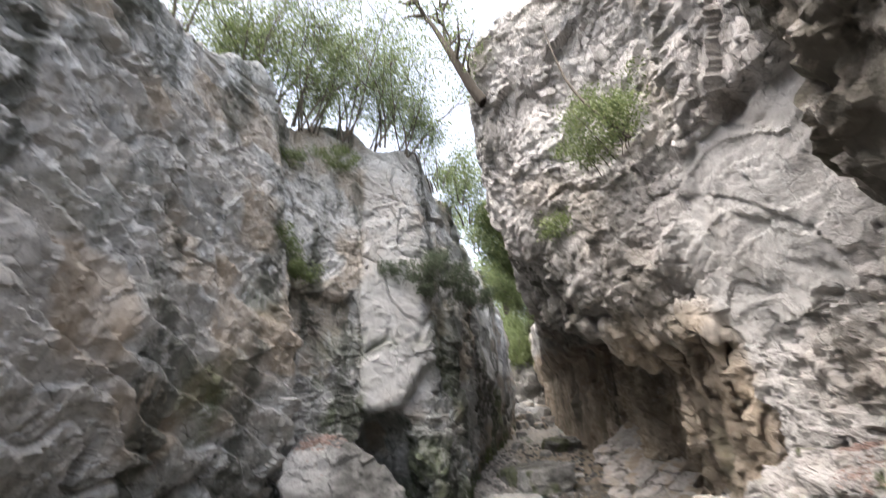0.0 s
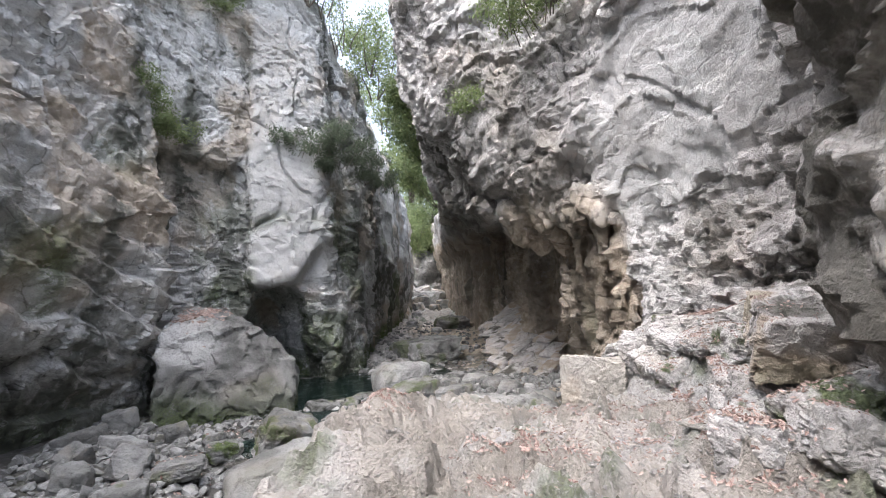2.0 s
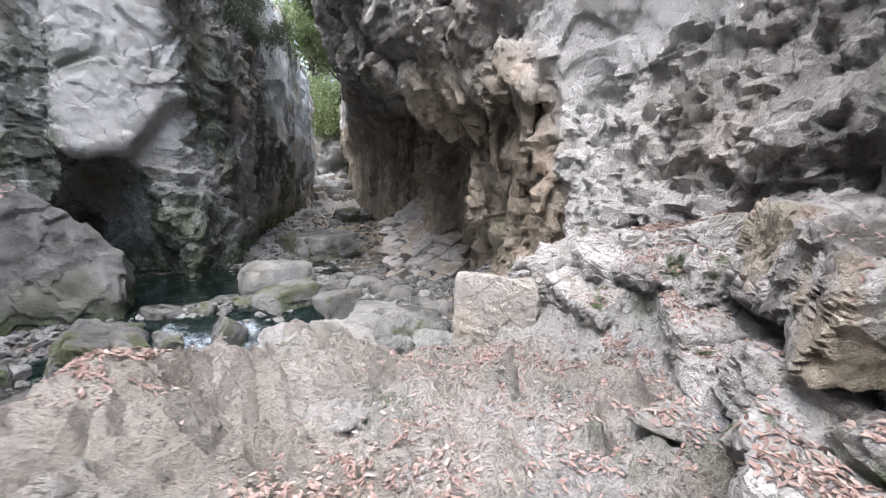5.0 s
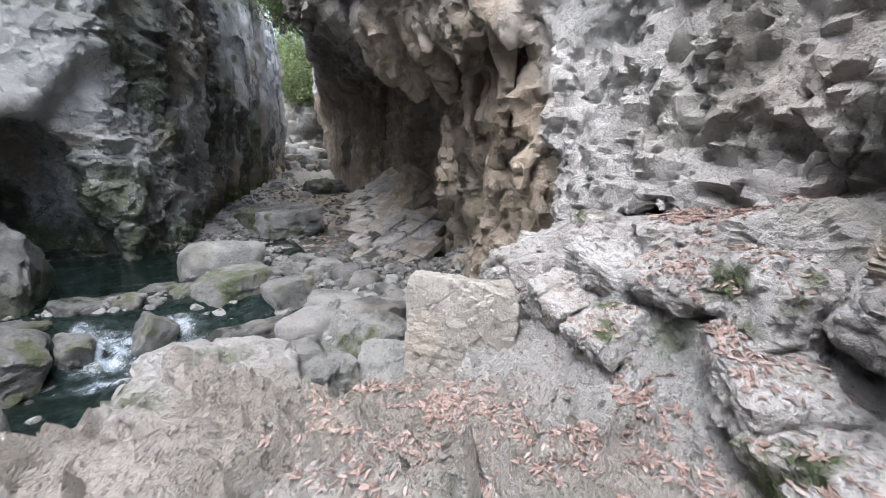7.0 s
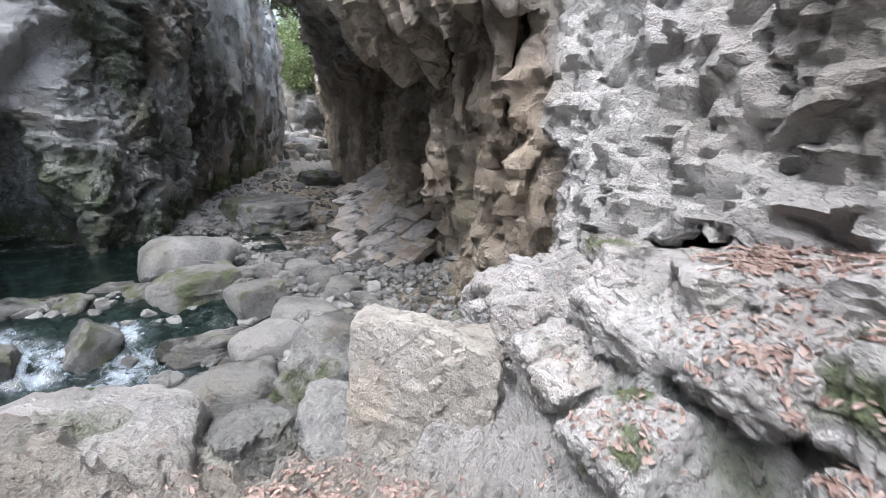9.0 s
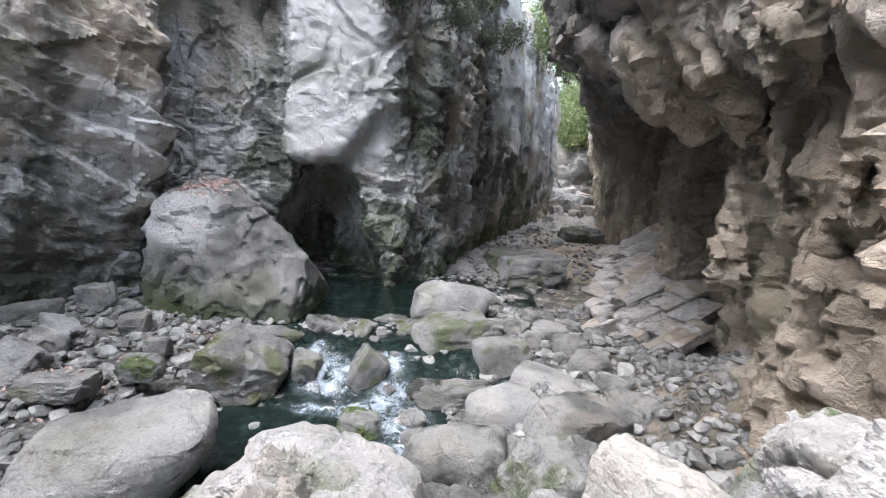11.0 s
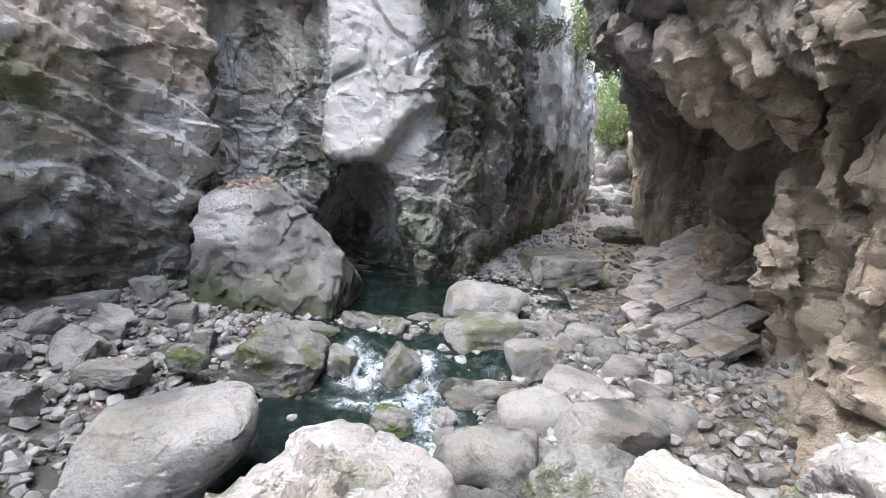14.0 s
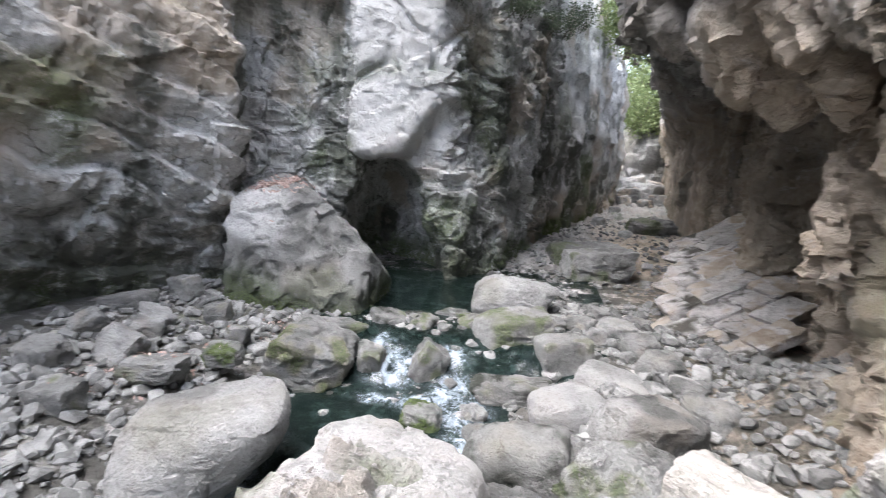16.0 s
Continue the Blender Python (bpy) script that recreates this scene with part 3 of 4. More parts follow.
    return dict(moss=moss, pale=pale, stain_shade=np.clip(stain_shade, 0, 1), ochre=ochre)


def blobbed(v, c, r):
    return smooth(1 - np.sqrt((((v - c) / r) ** 2).sum(1)), 0.0, 0.4)


V, Q = cliff(west_field, ((-11, 7.6), (-7, 27.0), (-5.4, 14.6)), 0.115, True, 100, west_plain, WEST_CRACKS)
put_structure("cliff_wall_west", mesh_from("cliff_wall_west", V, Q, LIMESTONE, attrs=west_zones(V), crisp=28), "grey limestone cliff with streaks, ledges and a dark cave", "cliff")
V, Q = cliff(west_field, ((-4, 16), (26.5, 64), (-5.0, 14.0)), 0.33, False, 100, west_plain)
put_structure("cliff_wall_west_far", mesh_from("cliff_wall_west_far", V, Q, LIMESTONE, attrs=west_zones(V), crisp=28), "far grey limestone side of the gorge", "cliff")
V, Q = cliff(east_field, ((1.6, 11.5), (-7, 27.0), (-5.4, 15.4)), 0.11, True, 200, east_plain, EAST_CRACKS)
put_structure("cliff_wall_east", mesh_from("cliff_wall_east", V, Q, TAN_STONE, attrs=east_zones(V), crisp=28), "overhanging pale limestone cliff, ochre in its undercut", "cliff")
V, Q = cliff(east_field, ((5, 22), (26.5, 64), (-5.0, 12.0)), 0.33, False, 200, east_plain)
put_structure("cliff_wall_east_far", mesh_from("cliff_wall_east_far", V, Q, TAN_STONE, attrs=east_zones(V), crisp=28), "far limestone side of the gorge", "cliff")


# ---- ground ----
def ground_height(x, y):
    """Stream bed, banks, trodden rock terrace and the rising gorge floor."""
    bed = -4.75 + 0.35 * smooth(y, 9, 13) + 0.55 * smooth(y, 12.8, 14.6)
    up = -3.85 + 0.3 * smooth(y, 21, 25) + 0.05 * np.clip(y - 24, 0, 30) + 0.7 * np.clip(y - 56, 0, 20)
    bed = bed + (up - bed) * smooth(y, 15.5, 18.5)
    pool = np.exp(-(((x + 0.2) / 1.7) ** 2 + ((y - 17.2) / 1.6) ** 2))
    bed = bed - 0.9 * pool
    west = -3.95 + 0.4 * smooth(-x, 2.5, 6)
    bed = bed + (west - bed) * (1 - smooth(x, -3.2, -1.2)) * (1 - smooth(y, 14, 17))
    bank = -3.75 + 0.1 * smooth(x, 5, 8)
    bed = bed + (bank - bed) * smooth(x - 0.35 * (y - 13), 3.2, 5.0) * smooth(y, 9.5, 12) * (1 - smooth(y, 22, 26))
    # tan rubble slope under the ribbed wall
    bed = bed + 0.95 * smooth(x - 0.3 * (y - 9), 5.1, 6.7) * smooth(y, 7.8, 9.4) * (1 - smooth(y, 12.0, 14.5))
    # terrace of bedrock on which the path runs
    terr = -1.95 - 0.06 * np.clip(y, 0, 4) - 0.22 * smooth(y, 4.5, 6.5) - 0.45 * smooth(y, 6.2, 8.0) - 0.7 * smooth(y, 8.2, 10.5)
    terr = terr + 0.85 * smooth(x - 0.3 * np.clip(5 - y, -1, 3), 4.6, 5.9) * (1 - smooth(y, 7.5, 9.5)) + 0.5 * smooth(x, 3.2, 4.6) * (1 - smooth(y, 3.6, 4.8))
    terr = terr - 0.35 * smooth(y, 8.0, 9.0)
    edge = np.interp(y, (0, 3, 5.5, 6.4, 7, 8, 9, 10), (-1.5, -0.9, 0.1, 0.6, 1.45, 1.85, 2.1, 2.2)) + 0.06 * np.sin(2.3 * y)
    crest = np.exp(-((x - edge - 0.6) / 0.7) ** 2) * smooth(y, 2.5, 6.0) * (1 - smooth(y, 7.8, 9.2))
    terr = terr + 0.42 * crest
    on = smooth(x, edge - 0.25, edge + 0.3) * (1 - smooth(y + 1.15 * smooth(x, 2.7, 3.5) - 1.2 * smooth(x, 4.8, 5.6), 8.7, 9.9))
    return bed + (terr - bed) * on


def ground_mesh():
    gx = np.concatenate([np.arange(-9, -5.5, 0.2), np.arange(-5.5, 8.0, 0.055), np.arange(8.0, 22, 0.25)])
    gy = np.concatenate([np.arange(-9, 0.5, 0.15), np.arange(0.5, 20, 0.055), np.arange(20, 30, 0.12), np.arange(30, 66, 0.3)])
    x, y = np.meshgrid(gx, gy, indexing="ij")
    z = ground_height(x, y)
    p = np.stack([x.ravel(), y.ravel(), z.ravel()], 1)
    on = smooth(p[:, 2], -3.4, -2.7)
    a, ea = facets(p * (1.1, 1.1, 0.6) + 3, 300, 0.5)
    b, eb = facets(p * (3.3, 3.3, 2.0) + 9, 320, 0.5)
    c, ec = facets(p * 8.0, 340, 0.4)
    far = smooth(p[:, 1], 18, 24)
    ramp_up = smooth(p[:, 0] - 0.3 * np.clip(5 - p[:, 1], -1, 3), 4.3, 5.0)
    hgt = on * (0.15 * (1 - 0.4 * ramp_up) * a + 0.16 * b + 0.05 * ramp_up * c) + 0.05 * fbm(p * 1.3, 3, 350) + (0.035 + 0.05 * on) * c + 0.022 * fbm(p * 9, 2, 360) + far * 0.12 * b
    p[:, 2] += hgt
    nx, ny = len(gx), len(gy)
    i = np.arange(nx * ny).reshape(nx, ny)
    q = np.stack([i[:-1, :-1], i[1:, :-1], i[1:, 1:], i[:-1, 1:]], -1).reshape(-1, 4)
    n = fbm(p * 1.1, 3, 370)
    moss = np.clip(0.7 * smooth(n + 0.55 * smooth(p[:, 0], 3.0, 3.7) * (1 - smooth(p[:, 1], 3.4, 4.6)), 0.35, 0.8) * on + 0.5 * (1 - on) * smooth(-p[:, 0], 0, 4) * smooth(n, -0.2, 0.5), 0, 1)
    zones = dict(moss=moss, pale=(0.6 * smooth(n, 0.0, 0.6) + 0.7 * ramp_up) * on, stain_shade=np.clip(1.2 * (1 - on) * (1 - smooth(p[:, 1], 20, 24)), 0, 1), ochre=np.clip(0.35 * on + 0.3 * (1 - on) * smooth(p[:, 0], 4, 7) + 0.7 * smooth(p[:, 0], 5.2, 6.4) * smooth(p[:, 1], 8.0, 9.5), 0, 1))
    return mesh_from("ground", p, q, PATH_STONE, attrs=zones, crisp=28)


GROUND = put_structure("ground", ground_mesh(), "trodden pale bedrock path falling to a stony stream bed", "ground")


# ---- loose rock ----
from mathutils.bvhtree import BVHTree


def tree_of(*obs):
    v, f, n = [], [], 0
    for ob in obs:
        me, m = ob.data, ob.matrix_world
        co = np.empty(len(me.vertices) * 3)
        me.vertices.foreach_get("co", co)
        co = co.reshape(-1, 3) @ np.array(m.to_3x3()).T + np.array(m.translation)
        v.append(co)
        k = np.empty(len(me.loops), dtype=np.int32)
        me.loops.foreach_get("vertex_index", k)
        st = len(me.polygons[0].vertices)
        f.append(k.reshape(-1, st) + n)
        n += len(co)
    return BVHTree.FromPolygons(np.concatenate(v).tolist(), [tuple(q) for a in f for q in a.tolist()])


def drop_on(tree, x, y, top=0.0):
    hit = tree.ray_cast(Vector((x, y, top)), Vector((0, 0, -1)))
    return (hit[0].z, hit[1]) if hit[0] is not None else (None, None)


BALLS = {}


def ball(level):
    if level not in BALLS:
        bm = bmesh.new()
        bmesh.ops.create_icosphere(bm, subdivisions=level, radius=1.0)
        bm.verts.ensure_lookup_table()
        BALLS[level] = (np.array([v.co[:] for v in bm.verts]), np.array([[v.index for v in f.verts] for f in bm.faces]))
        bm.free()
    return BALLS[level]


def rock_mesh(name, size, seed, level=4, planes=10, sharp=14, boxy=0.5, rough=1.0, mat=None, moss=0.3, pale=0.2, ochre=0.1, stain_shade=0.2, foot=0.0, faces=(), skew=0.18):
    """A boulder: flat sides meeting in worn edges, with broken patches and pits."""
    d, f = ball(level)
    rng = np.random.RandomState(seed)
    nrm = rng.normal(0, 1, (planes, 3))
    nrm /= np.linalg.norm(nrm, axis=1)[:, None]
    dist = rng.uniform(0.72, 1.0, planes)
    if boxy:
        tilt = np.array(Euler(rng.uniform(-skew, skew, 3)).to_matrix())
        box = np.concatenate([np.eye(3), -np.eye(3)]) @ tilt
        nrm, dist = np.concatenate([nrm, box]), np.concatenate([dist + 0.35 * boxy, rng.uniform(0.9, 1.0, 6) * (1 - 0.12 * boxy)])
    for fx, fy, fz, fd in faces:
        nrm, dist = np.concatenate([nrm, [(fx, fy, fz)]]), np.append(dist, fd)
    k = np.maximum(d @ nrm.T / dist, 0)
    r = (k ** sharp).sum(1) ** (-1 / sharp)
    p = d * r[:, None]
    p = p / np.abs(p).max(0) * np.array(size) / 2
    big = float(np.mean(size))
    q = p / big + seed * 1.7
    a, ea = facets(q * 3.0, seed, 0.5)
    b, eb = facets(q * 8.0, seed + 5, 0.5)
    h = big * rough * (0.045 * a + 0.028 * b + 0.035 * fbm(q * 2.5, 3, seed) + (0.018 * fbm(q * 16, 2, seed + 9) if level > 3 else 0))
    p = p + d * h[:, None]
    n = fbm(q * 2.2 + 40, 3, seed + 3)
    low = p[:, 2] / size[2] + 0.5
    attrs = dict(moss=np.clip(smooth(n, 0.45 - moss, 0.95 - moss), 0, 1) * min(1, moss * 2.2) + foot * (1 - smooth(low + 0.1 * n, 0.1, 0.4)), pale=0.6 * pale * smooth(fbm(q * 1.5 + 9, 2, seed + 4), -0.6, 0.3), ochre=smooth(n, 0.0, 0.6) * ochre * 2, stain_shade=smooth(-n, 0.0, 0.5) * stain_shade)
    return mesh_from(name, p, f, mat or BOULDER, attrs=attrs, crisp=24)


ROCKS = []


def boulder(at, size, seed, label, turn=0.0, tilt=(0, 0), name="boulder", group="stream boulders", **more):
    ob = new(name, rock_mesh(name, size, seed, **more))
    ob.matrix_world = pose(*at, tilt[0], tilt[1], turn)
    tagged(ob, label, "boulder" if name == "boulder" else "rock", group)
    ROCKS.append(ob)
    return ob


PALE = "rounded pale limestone boulder in the stream bed"
WORN = "grey weathered limestone boulder among cobbles by the stream"
WET = "dark wet boulder in the running stream"
# the great leaning boulder under the cliff, with leaves on its top
boulder((-2.5, 15.75, -2.45), (3.9, 2.7, 3.9), 21, "huge pale leaning boulder with green foot beside the pool", 0, (0, 0), level=6, planes=5, sharp=26, boxy=0.2, moss=0.15, foot=0.9, pale=1.7, rough=0.8, group="", faces=((0.64, 0.34, 0.69, 0.50), (0.15, -0.85, 0.5, 0.75), (0.0, 0.0, 1.0, 0.92)))
boulder((2.65, 16.45, -3.5), (2.1, 1.5, 1.25), 32, "smooth white boulder at the pool's edge", 10, level=5, sharp=7, boxy=0.3, rough=0.45, pale=1.0, moss=0.1)
boulder((2.9, 14.6, -3.92), (1.9, 1.3, 1.15), 33, "angular grey boulder with green lichen at the cascade", 25, (0, -6), level=5, sharp=18, boxy=0.4, rough=0.6, moss=0.35, pale=0.3)
boulder((3.98, 13.75, -3.83), (1.15, 0.8, 0.85), 34, "flat-topped pale stone block by the stream", 12, (0, 3), level=5, sharp=20, boxy=0.9, rough=0.5, pale=0.5, moss=0.2)
boulder((3.1, 12.95, -4.3), (1.6, 0.75, 0.5), 35, WET, 8, level=4, moss=0.25, stain_shade=1.6, pale=0)
boulder((3.95, 11.75, -4.0), (1.1, 0.95, 0.95), 36, PALE, 20, level=5, sharp=6, boxy=0.2, rough=0.3, pale=0.9, moss=0.0)
boulder((3.3, 10.65, -4.05), (1.45, 0.95, 0.95), 37, "dark grey rounded boulder beside the cascade", 10, level=5, sharp=8, boxy=0.5, rough=0.4, pale=0.1, moss=0.1, stain_shade=1.1)
boulder((5.0, 11.35, -3.72), (1.45, 1.2, 0.95), 38, PALE, 30, level=5, sharp=9, boxy=0.4, rough=0.5, pale=0.9, moss=0.0)
boulder((4.35, 9.35, -3.35), (1.05, 0.85, 1.0), 39, "angular greenish boulder leaning below the path", 35, (10, 10), level=5, sharp=18, boxy=0.6, moss=0.35, pale=0.2)
boulder((4.75, 12.75, -3.9), (1.35, 0.9, 0.75), 40, PALE, -15, level=4, sharp=9, boxy=0.5, rough=0.5, pale=0.7, moss=0)
boulder((-0.65, 12.5, -4.05), (1.65, 1.3, 1.3), 41, "angular boulder with yellow-green top in the stream", 25, (6, 12), level=5, sharp=20, boxy=0.35, moss=0.38, foot=0.6, pale=0.4, ochre=0.3)
boulder((-0.5, 9.8, -4.22), (2.3, 1.4, 1.45), 42, "large smooth grey boulder splitting the stream", 36, (0, -12), level=6, sharp=9, boxy=0.5, rough=0.4, pale=0.75, moss=0.08, faces=((0.62, -0.25, -0.74, 0.62),))
boulder((0.35, 12.95, -4.15), (0.55, 0.6, 0.85), 43, WET, 10, (20, 0), level=4, stain_shade=0.6, pale=0.2)
boulder((1.45, 13.2, -4.1), (0.75, 0.6, 0.85), 44, WET, 40, (0, 25), level=4, boxy=0.7, sharp=18, stain_shade=0.4, pale=0.3)
boulder((1.75, 11.7, -4.4), (0.75, 0.65, 0.55), 45, "small mossy boulder in the running stream", 0, level=4, sharp=7, moss=0.6, stain_shade=0.5, pale=0)
boulder((-0.75, 13.95, -3.98), (1.25, 0.6, 0.5), 46, WET, 5, level=4, stain_shade=0.3)
boulder((0.1, 14.55, -3.9), (0.95, 0.7, 0.6), 47, WET, 20, (0, 12), level=4, stain_shade=1.3, boxy=0.7)
boulder((0.55, 14.95, -3.9), (0.7, 0.5, 0.4), 48, WET, 0, level=4, stain_shade=1.3, boxy=0.8)
boulder((0.95, 14.6, -3.9), (0.7, 0.55, 0.55), 49, WET, 70, level=4, stain_shade=1.3, boxy=0.8)
boulder((1.45, 15.5, -3.88), (1.0, 0.5, 0.35), 50, WET, -10, level=4, stain_shade=0.5, moss=0.4)
boulder((2.05, 15.0, -3.95), (0.9, 0.7, 0.6), 51, WET, 15, level=4, stain_shade=0.6, pale=0)
# left bank of broken stones
boulder((-3.75, 11.9, -3.7), (0.62, 0.55, 0.51), 52, "white angular stone on the far bank", 30, (10, 15), level=4, boxy=0.8, sharp=20, pale=1.0, moss=0)
boulder((-4.6, 11.5, -3.6), (0.62, 0.47, 0.66), 53, "pale angular stone on the far bank", 50, (15, -20), level=4, boxy=0.8, sharp=20, pale=0.6, moss=0)
boulder((-3.5, 11.1, -3.7), (0.74, 0.51, 0.74), 54, "pale angular stone on the far bank", 15, (-18, 20), level=4, boxy=0.8, sharp=20, pale=0.6, moss=0)
boulder((-4.1, 10.35, -3.7), (0.62, 0.62, 0.70), 55, WORN, 15, level=4, boxy=0.7, moss=0.2)
boulder((-4.2, 12.5, -3.65), (0.98, 0.47, 0.39), 56, "white flat stone on the far bank", -20, (0, 10), level=4, boxy=0.8, pale=1.0, moss=0)
boulder((-4.7, 13.8, -3.4), (0.70, 0.55, 0.62), 57, WORN, 0, level=4, boxy=0.7, moss=0.1)
boulder((-5.0, 12.6, -3.5), (1.09, 0.62, 0.47), 58, WORN, 30, level=4, boxy=0.6, moss=0.1)
boulder((-3.3, 13.2, -3.7), (0.55, 0.47, 0.47), 59, WORN, 30, level=4, boxy=0.6, moss=0.1)
boulder((-2.3, 12.55, -3.8), (0.55, 0.39, 0.35), 60, PALE, 0, level=4, boxy=0.6, pale=0.6)
boulder((-1.95, 11.75, -3.85), (0.74, 0.55, 0.39), 61, "mossy green stone among cobbles", 0, level=4, boxy=0.6, moss=0.75, pale=0)
boulder((-2.6, 10.9, -3.85), (1.01, 0.62, 0.47), 62, WORN, 20, level=4, boxy=0.6, moss=0.2)
boulder((-3.0, 9.8, -3.9), (0.70, 0.62, 0.55), 63, WORN, 20, level=4, boxy=0.6, moss=0.3)
boulder((-3.4, 8.9, -3.9), (0.94, 0.78, 0.70), 64, WORN, 20, level=4, boxy=0.6, moss=0.2, pale=0.5)
boulder((-4.4, 8.4, -3.8), (0.78, 0.78, 0.70), 65, WORN, 60, level=4, boxy=0.6, moss=0.3)
# right bank
for i, (x, y, w) in enumerate(((5.35, 14.3, 0.75), (5.6, 13.4, 0.85), (4.65, 14.75, 0.6), (5.05, 15.3, 0.8), (4.3, 15.6, 0.7), (3.75, 15.5, 0.6), (4.2, 10.8, 0.7), (4.55, 10.4, 0.6), (5.9, 11.9, 0.7), (5.75, 12.6, 0.6), (3.6, 9.95, 0.6), (5.1, 10.3, 0.9), (5.6, 10.6, 0.7), (4.9, 16.6, 0.7), (5.6, 15.9, 0.6), (2.55, 12.1, 0.5), (2.75, 11.55, 0.6))):
    boulder((x, y, float(ground_height(np.array(x), np.array(y))) + 0.12 * w), (w, 0.8 * w, 0.65 * w), 70 + i, PALE if i % 3 else WORN, 37 * i, level=4, sharp=8 + i % 7, boxy=0.3 + 0.1 * (i % 4), pale=0.3 + 0.15 * (i % 4), moss=0.05)
# farther up the bed
boulder((4.9, 23.6, -3.35), (2.6, 1.5, 0.9), 90, "flat grey rock beside the upper stream", 15, (0, -4), level=5, boxy=0.7, sharp=16, pale=0.3)
boulder((5.3, 21.6, -3.4), (2.5, 1.7, 1.25), 91, "square dark-sided rock in the upper bed", 20, (0, -8), level=5, boxy=0.9, sharp=20, pale=0.6)
boulder((4.2, 24.8, -3.4), (1.6, 1.2, 0.8), 92, WORN, 60, level=4)
boulder((9.3, 33.0, -2.95), (3.8, 3.4, 1.1), 93, "blue-grey gravelly rock hump in the gorge floor", 30, level=5, boxy=0.1, sharp=6, pale=0.3, stain_shade=0.0)
boulder((13.6, 58.5, 0.5), (9.0, 5.0, 11.0), 88, "pale weathered crag closing the gorge", 15, level=5, boxy=0.5, sharp=12, pale=1.0, moss=0.05, rough=1.5, group="")
for i, (x, y, z, w) in enumerate(((10.6, 50.5, -1.6, 2.4), (12.2, 51.5, -1.4, 2.8), (11.2, 53.0, -0.8, 3.0), (13.2, 53.5, -0.9, 2.4), (9.9, 48.2, -2.0, 1.4), (13.0, 49.5, -1.9, 1.6), (11.6, 47.6, -2.2, 1.3), (8.2, 41.0, -2.6, 1.0), (6.4, 34.0, -2.9, 0.9), (7.4, 30.0, -3.2, 0.8))):
    boulder((x, y, z), (w, 0.9 * w, 0.85 * w), 94 + i, "sunlit cream boulder at the gorge's far end", 50 * i, level=4, boxy=0.6, pale=1.0, ochre=0.4, moss=0, group="far boulders")
# tilted rock strata under the overhang
for i, (x, y, z, sx, sy, sz) in enumerate(((7.1, 16.3, -3.5, 2.6, 1.2, 0.55), (7.3, 17.0, -3.1, 2.7, 1.1, 0.5), (7.6, 17.8, -2.8, 2.8, 1.2, 0.5), (8.0, 18.7, -2.55, 2.8, 1.3, 0.5), (8.4, 19.8, -2.35, 2.9, 1.5, 0.55), (8.8, 21.2, -2.2, 2.9, 1.6, 0.6), (7.9, 15.7, -3.35, 1.5, 0.9, 0.5), (7.4, 14.75, -3.6, 1.5, 0.65, 0.45), (6.8, 15.6, -3.72, 1.5, 0.7, 0.4), (8.1, 16.5, -2.95, 1.4, 1.1, 0.5))):
    boulder((x + 0.5, y + 0.15, z + 0.62 * sz), (0.8 * sx, 0.85 * sy, 0.6 * sz), 810 + i, "thin tan slab lying on tilted layered rock", 26 + 5 * (i % 3), (3, -21), name="rock_slab", group="tilted rock slabs", mat=TAN_STONE, level=4, boxy=1.0, sharp=34, planes=4, ochre=0.8, moss=0.03, pale=0.2, stain_shade=0.3, rough=0.7)
    boulder((x, y, z), (sx, sy, 0.72 * sz), 110 + i, "tilted tan slab of layered rock under the overhang", 28, (4, -17), name="rock_slab", group="tilted rock slabs", mat=TAN_STONE, level=5, boxy=1.0, sharp=30, planes=5, ochre=0.4, stain_shade=1.2, moss=0.03, pale=0.0, rough=0.7)
# rocks along the path
boulder((4.55, 7.36, -2.5), (1.1, 0.36, 1.36), 131, "upright cream limestone block beside the path", -46, (-4, 3), name="standing_block", group="", mat=BLOCK_STONE, level=6, boxy=1.0, sharp=34, planes=0, rough=0.7, moss=0.03, pale=0.3, ochre=0.3, stain_shade=0.05, skew=0.05, faces=((0.35, -0.2, 0.93, 0.99), (-0.75, -0.1, 0.66, 1.22), (0.5, 0.0, -0.86, 1.25)))
# dark patches all over stand in for the ledge boulder's shaded front
boulder((4.72, 3.95, -1.22), (1.8, 1.1, 0.62), 132, "rust-brown angular ledge boulder with a pale top and painted shade", 38, (4, -10), name="ledge_boulder", group="", mat=TAN_STONE, level=6, boxy=1.0, sharp=30, planes=5, ochre=0.7, stain_shade=0.9, moss=0.12, rough=0.9)
boulder((4.95, 6.15, -2.4), (0.75, 0.4, 0.42), 134, "moss-covered stone on the leafy path", -18, name="path_stone", group="path stones", level=5, boxy=0.8, sharp=16, moss=0.7, pale=0)
boulder((3.4, 8.2, -3.12), (0.9, 0.8, 0.75), 139, "rough pale rock below the path's edge", 20, (0, 10), name="path_stone", group="path stones", level=5, boxy=0.6, sharp=16, pale=0.7, moss=0.15)
boulder((4.2, 8.35, -3.3), (1.0, 0.8, 0.7), 140, "rough pale rock below the path's edge", 70, (0, -10), name="path_stone", group="path stones", level=5, boxy=0.6, sharp=16, pale=0.7, moss=0.1)
boulder((2.44, 7.78, -3.02), (1.45, 1.8, 1.06), 141, "rounded rough pale rock end of the path above the stream", -8, (2, 2), name="path_edge_rock", group="", mat=PATH_STONE, level=6, boxy=0.35, sharp=5, planes=4, pale=0.9, moss=0.03, rough=0.65, ochre=0.15)

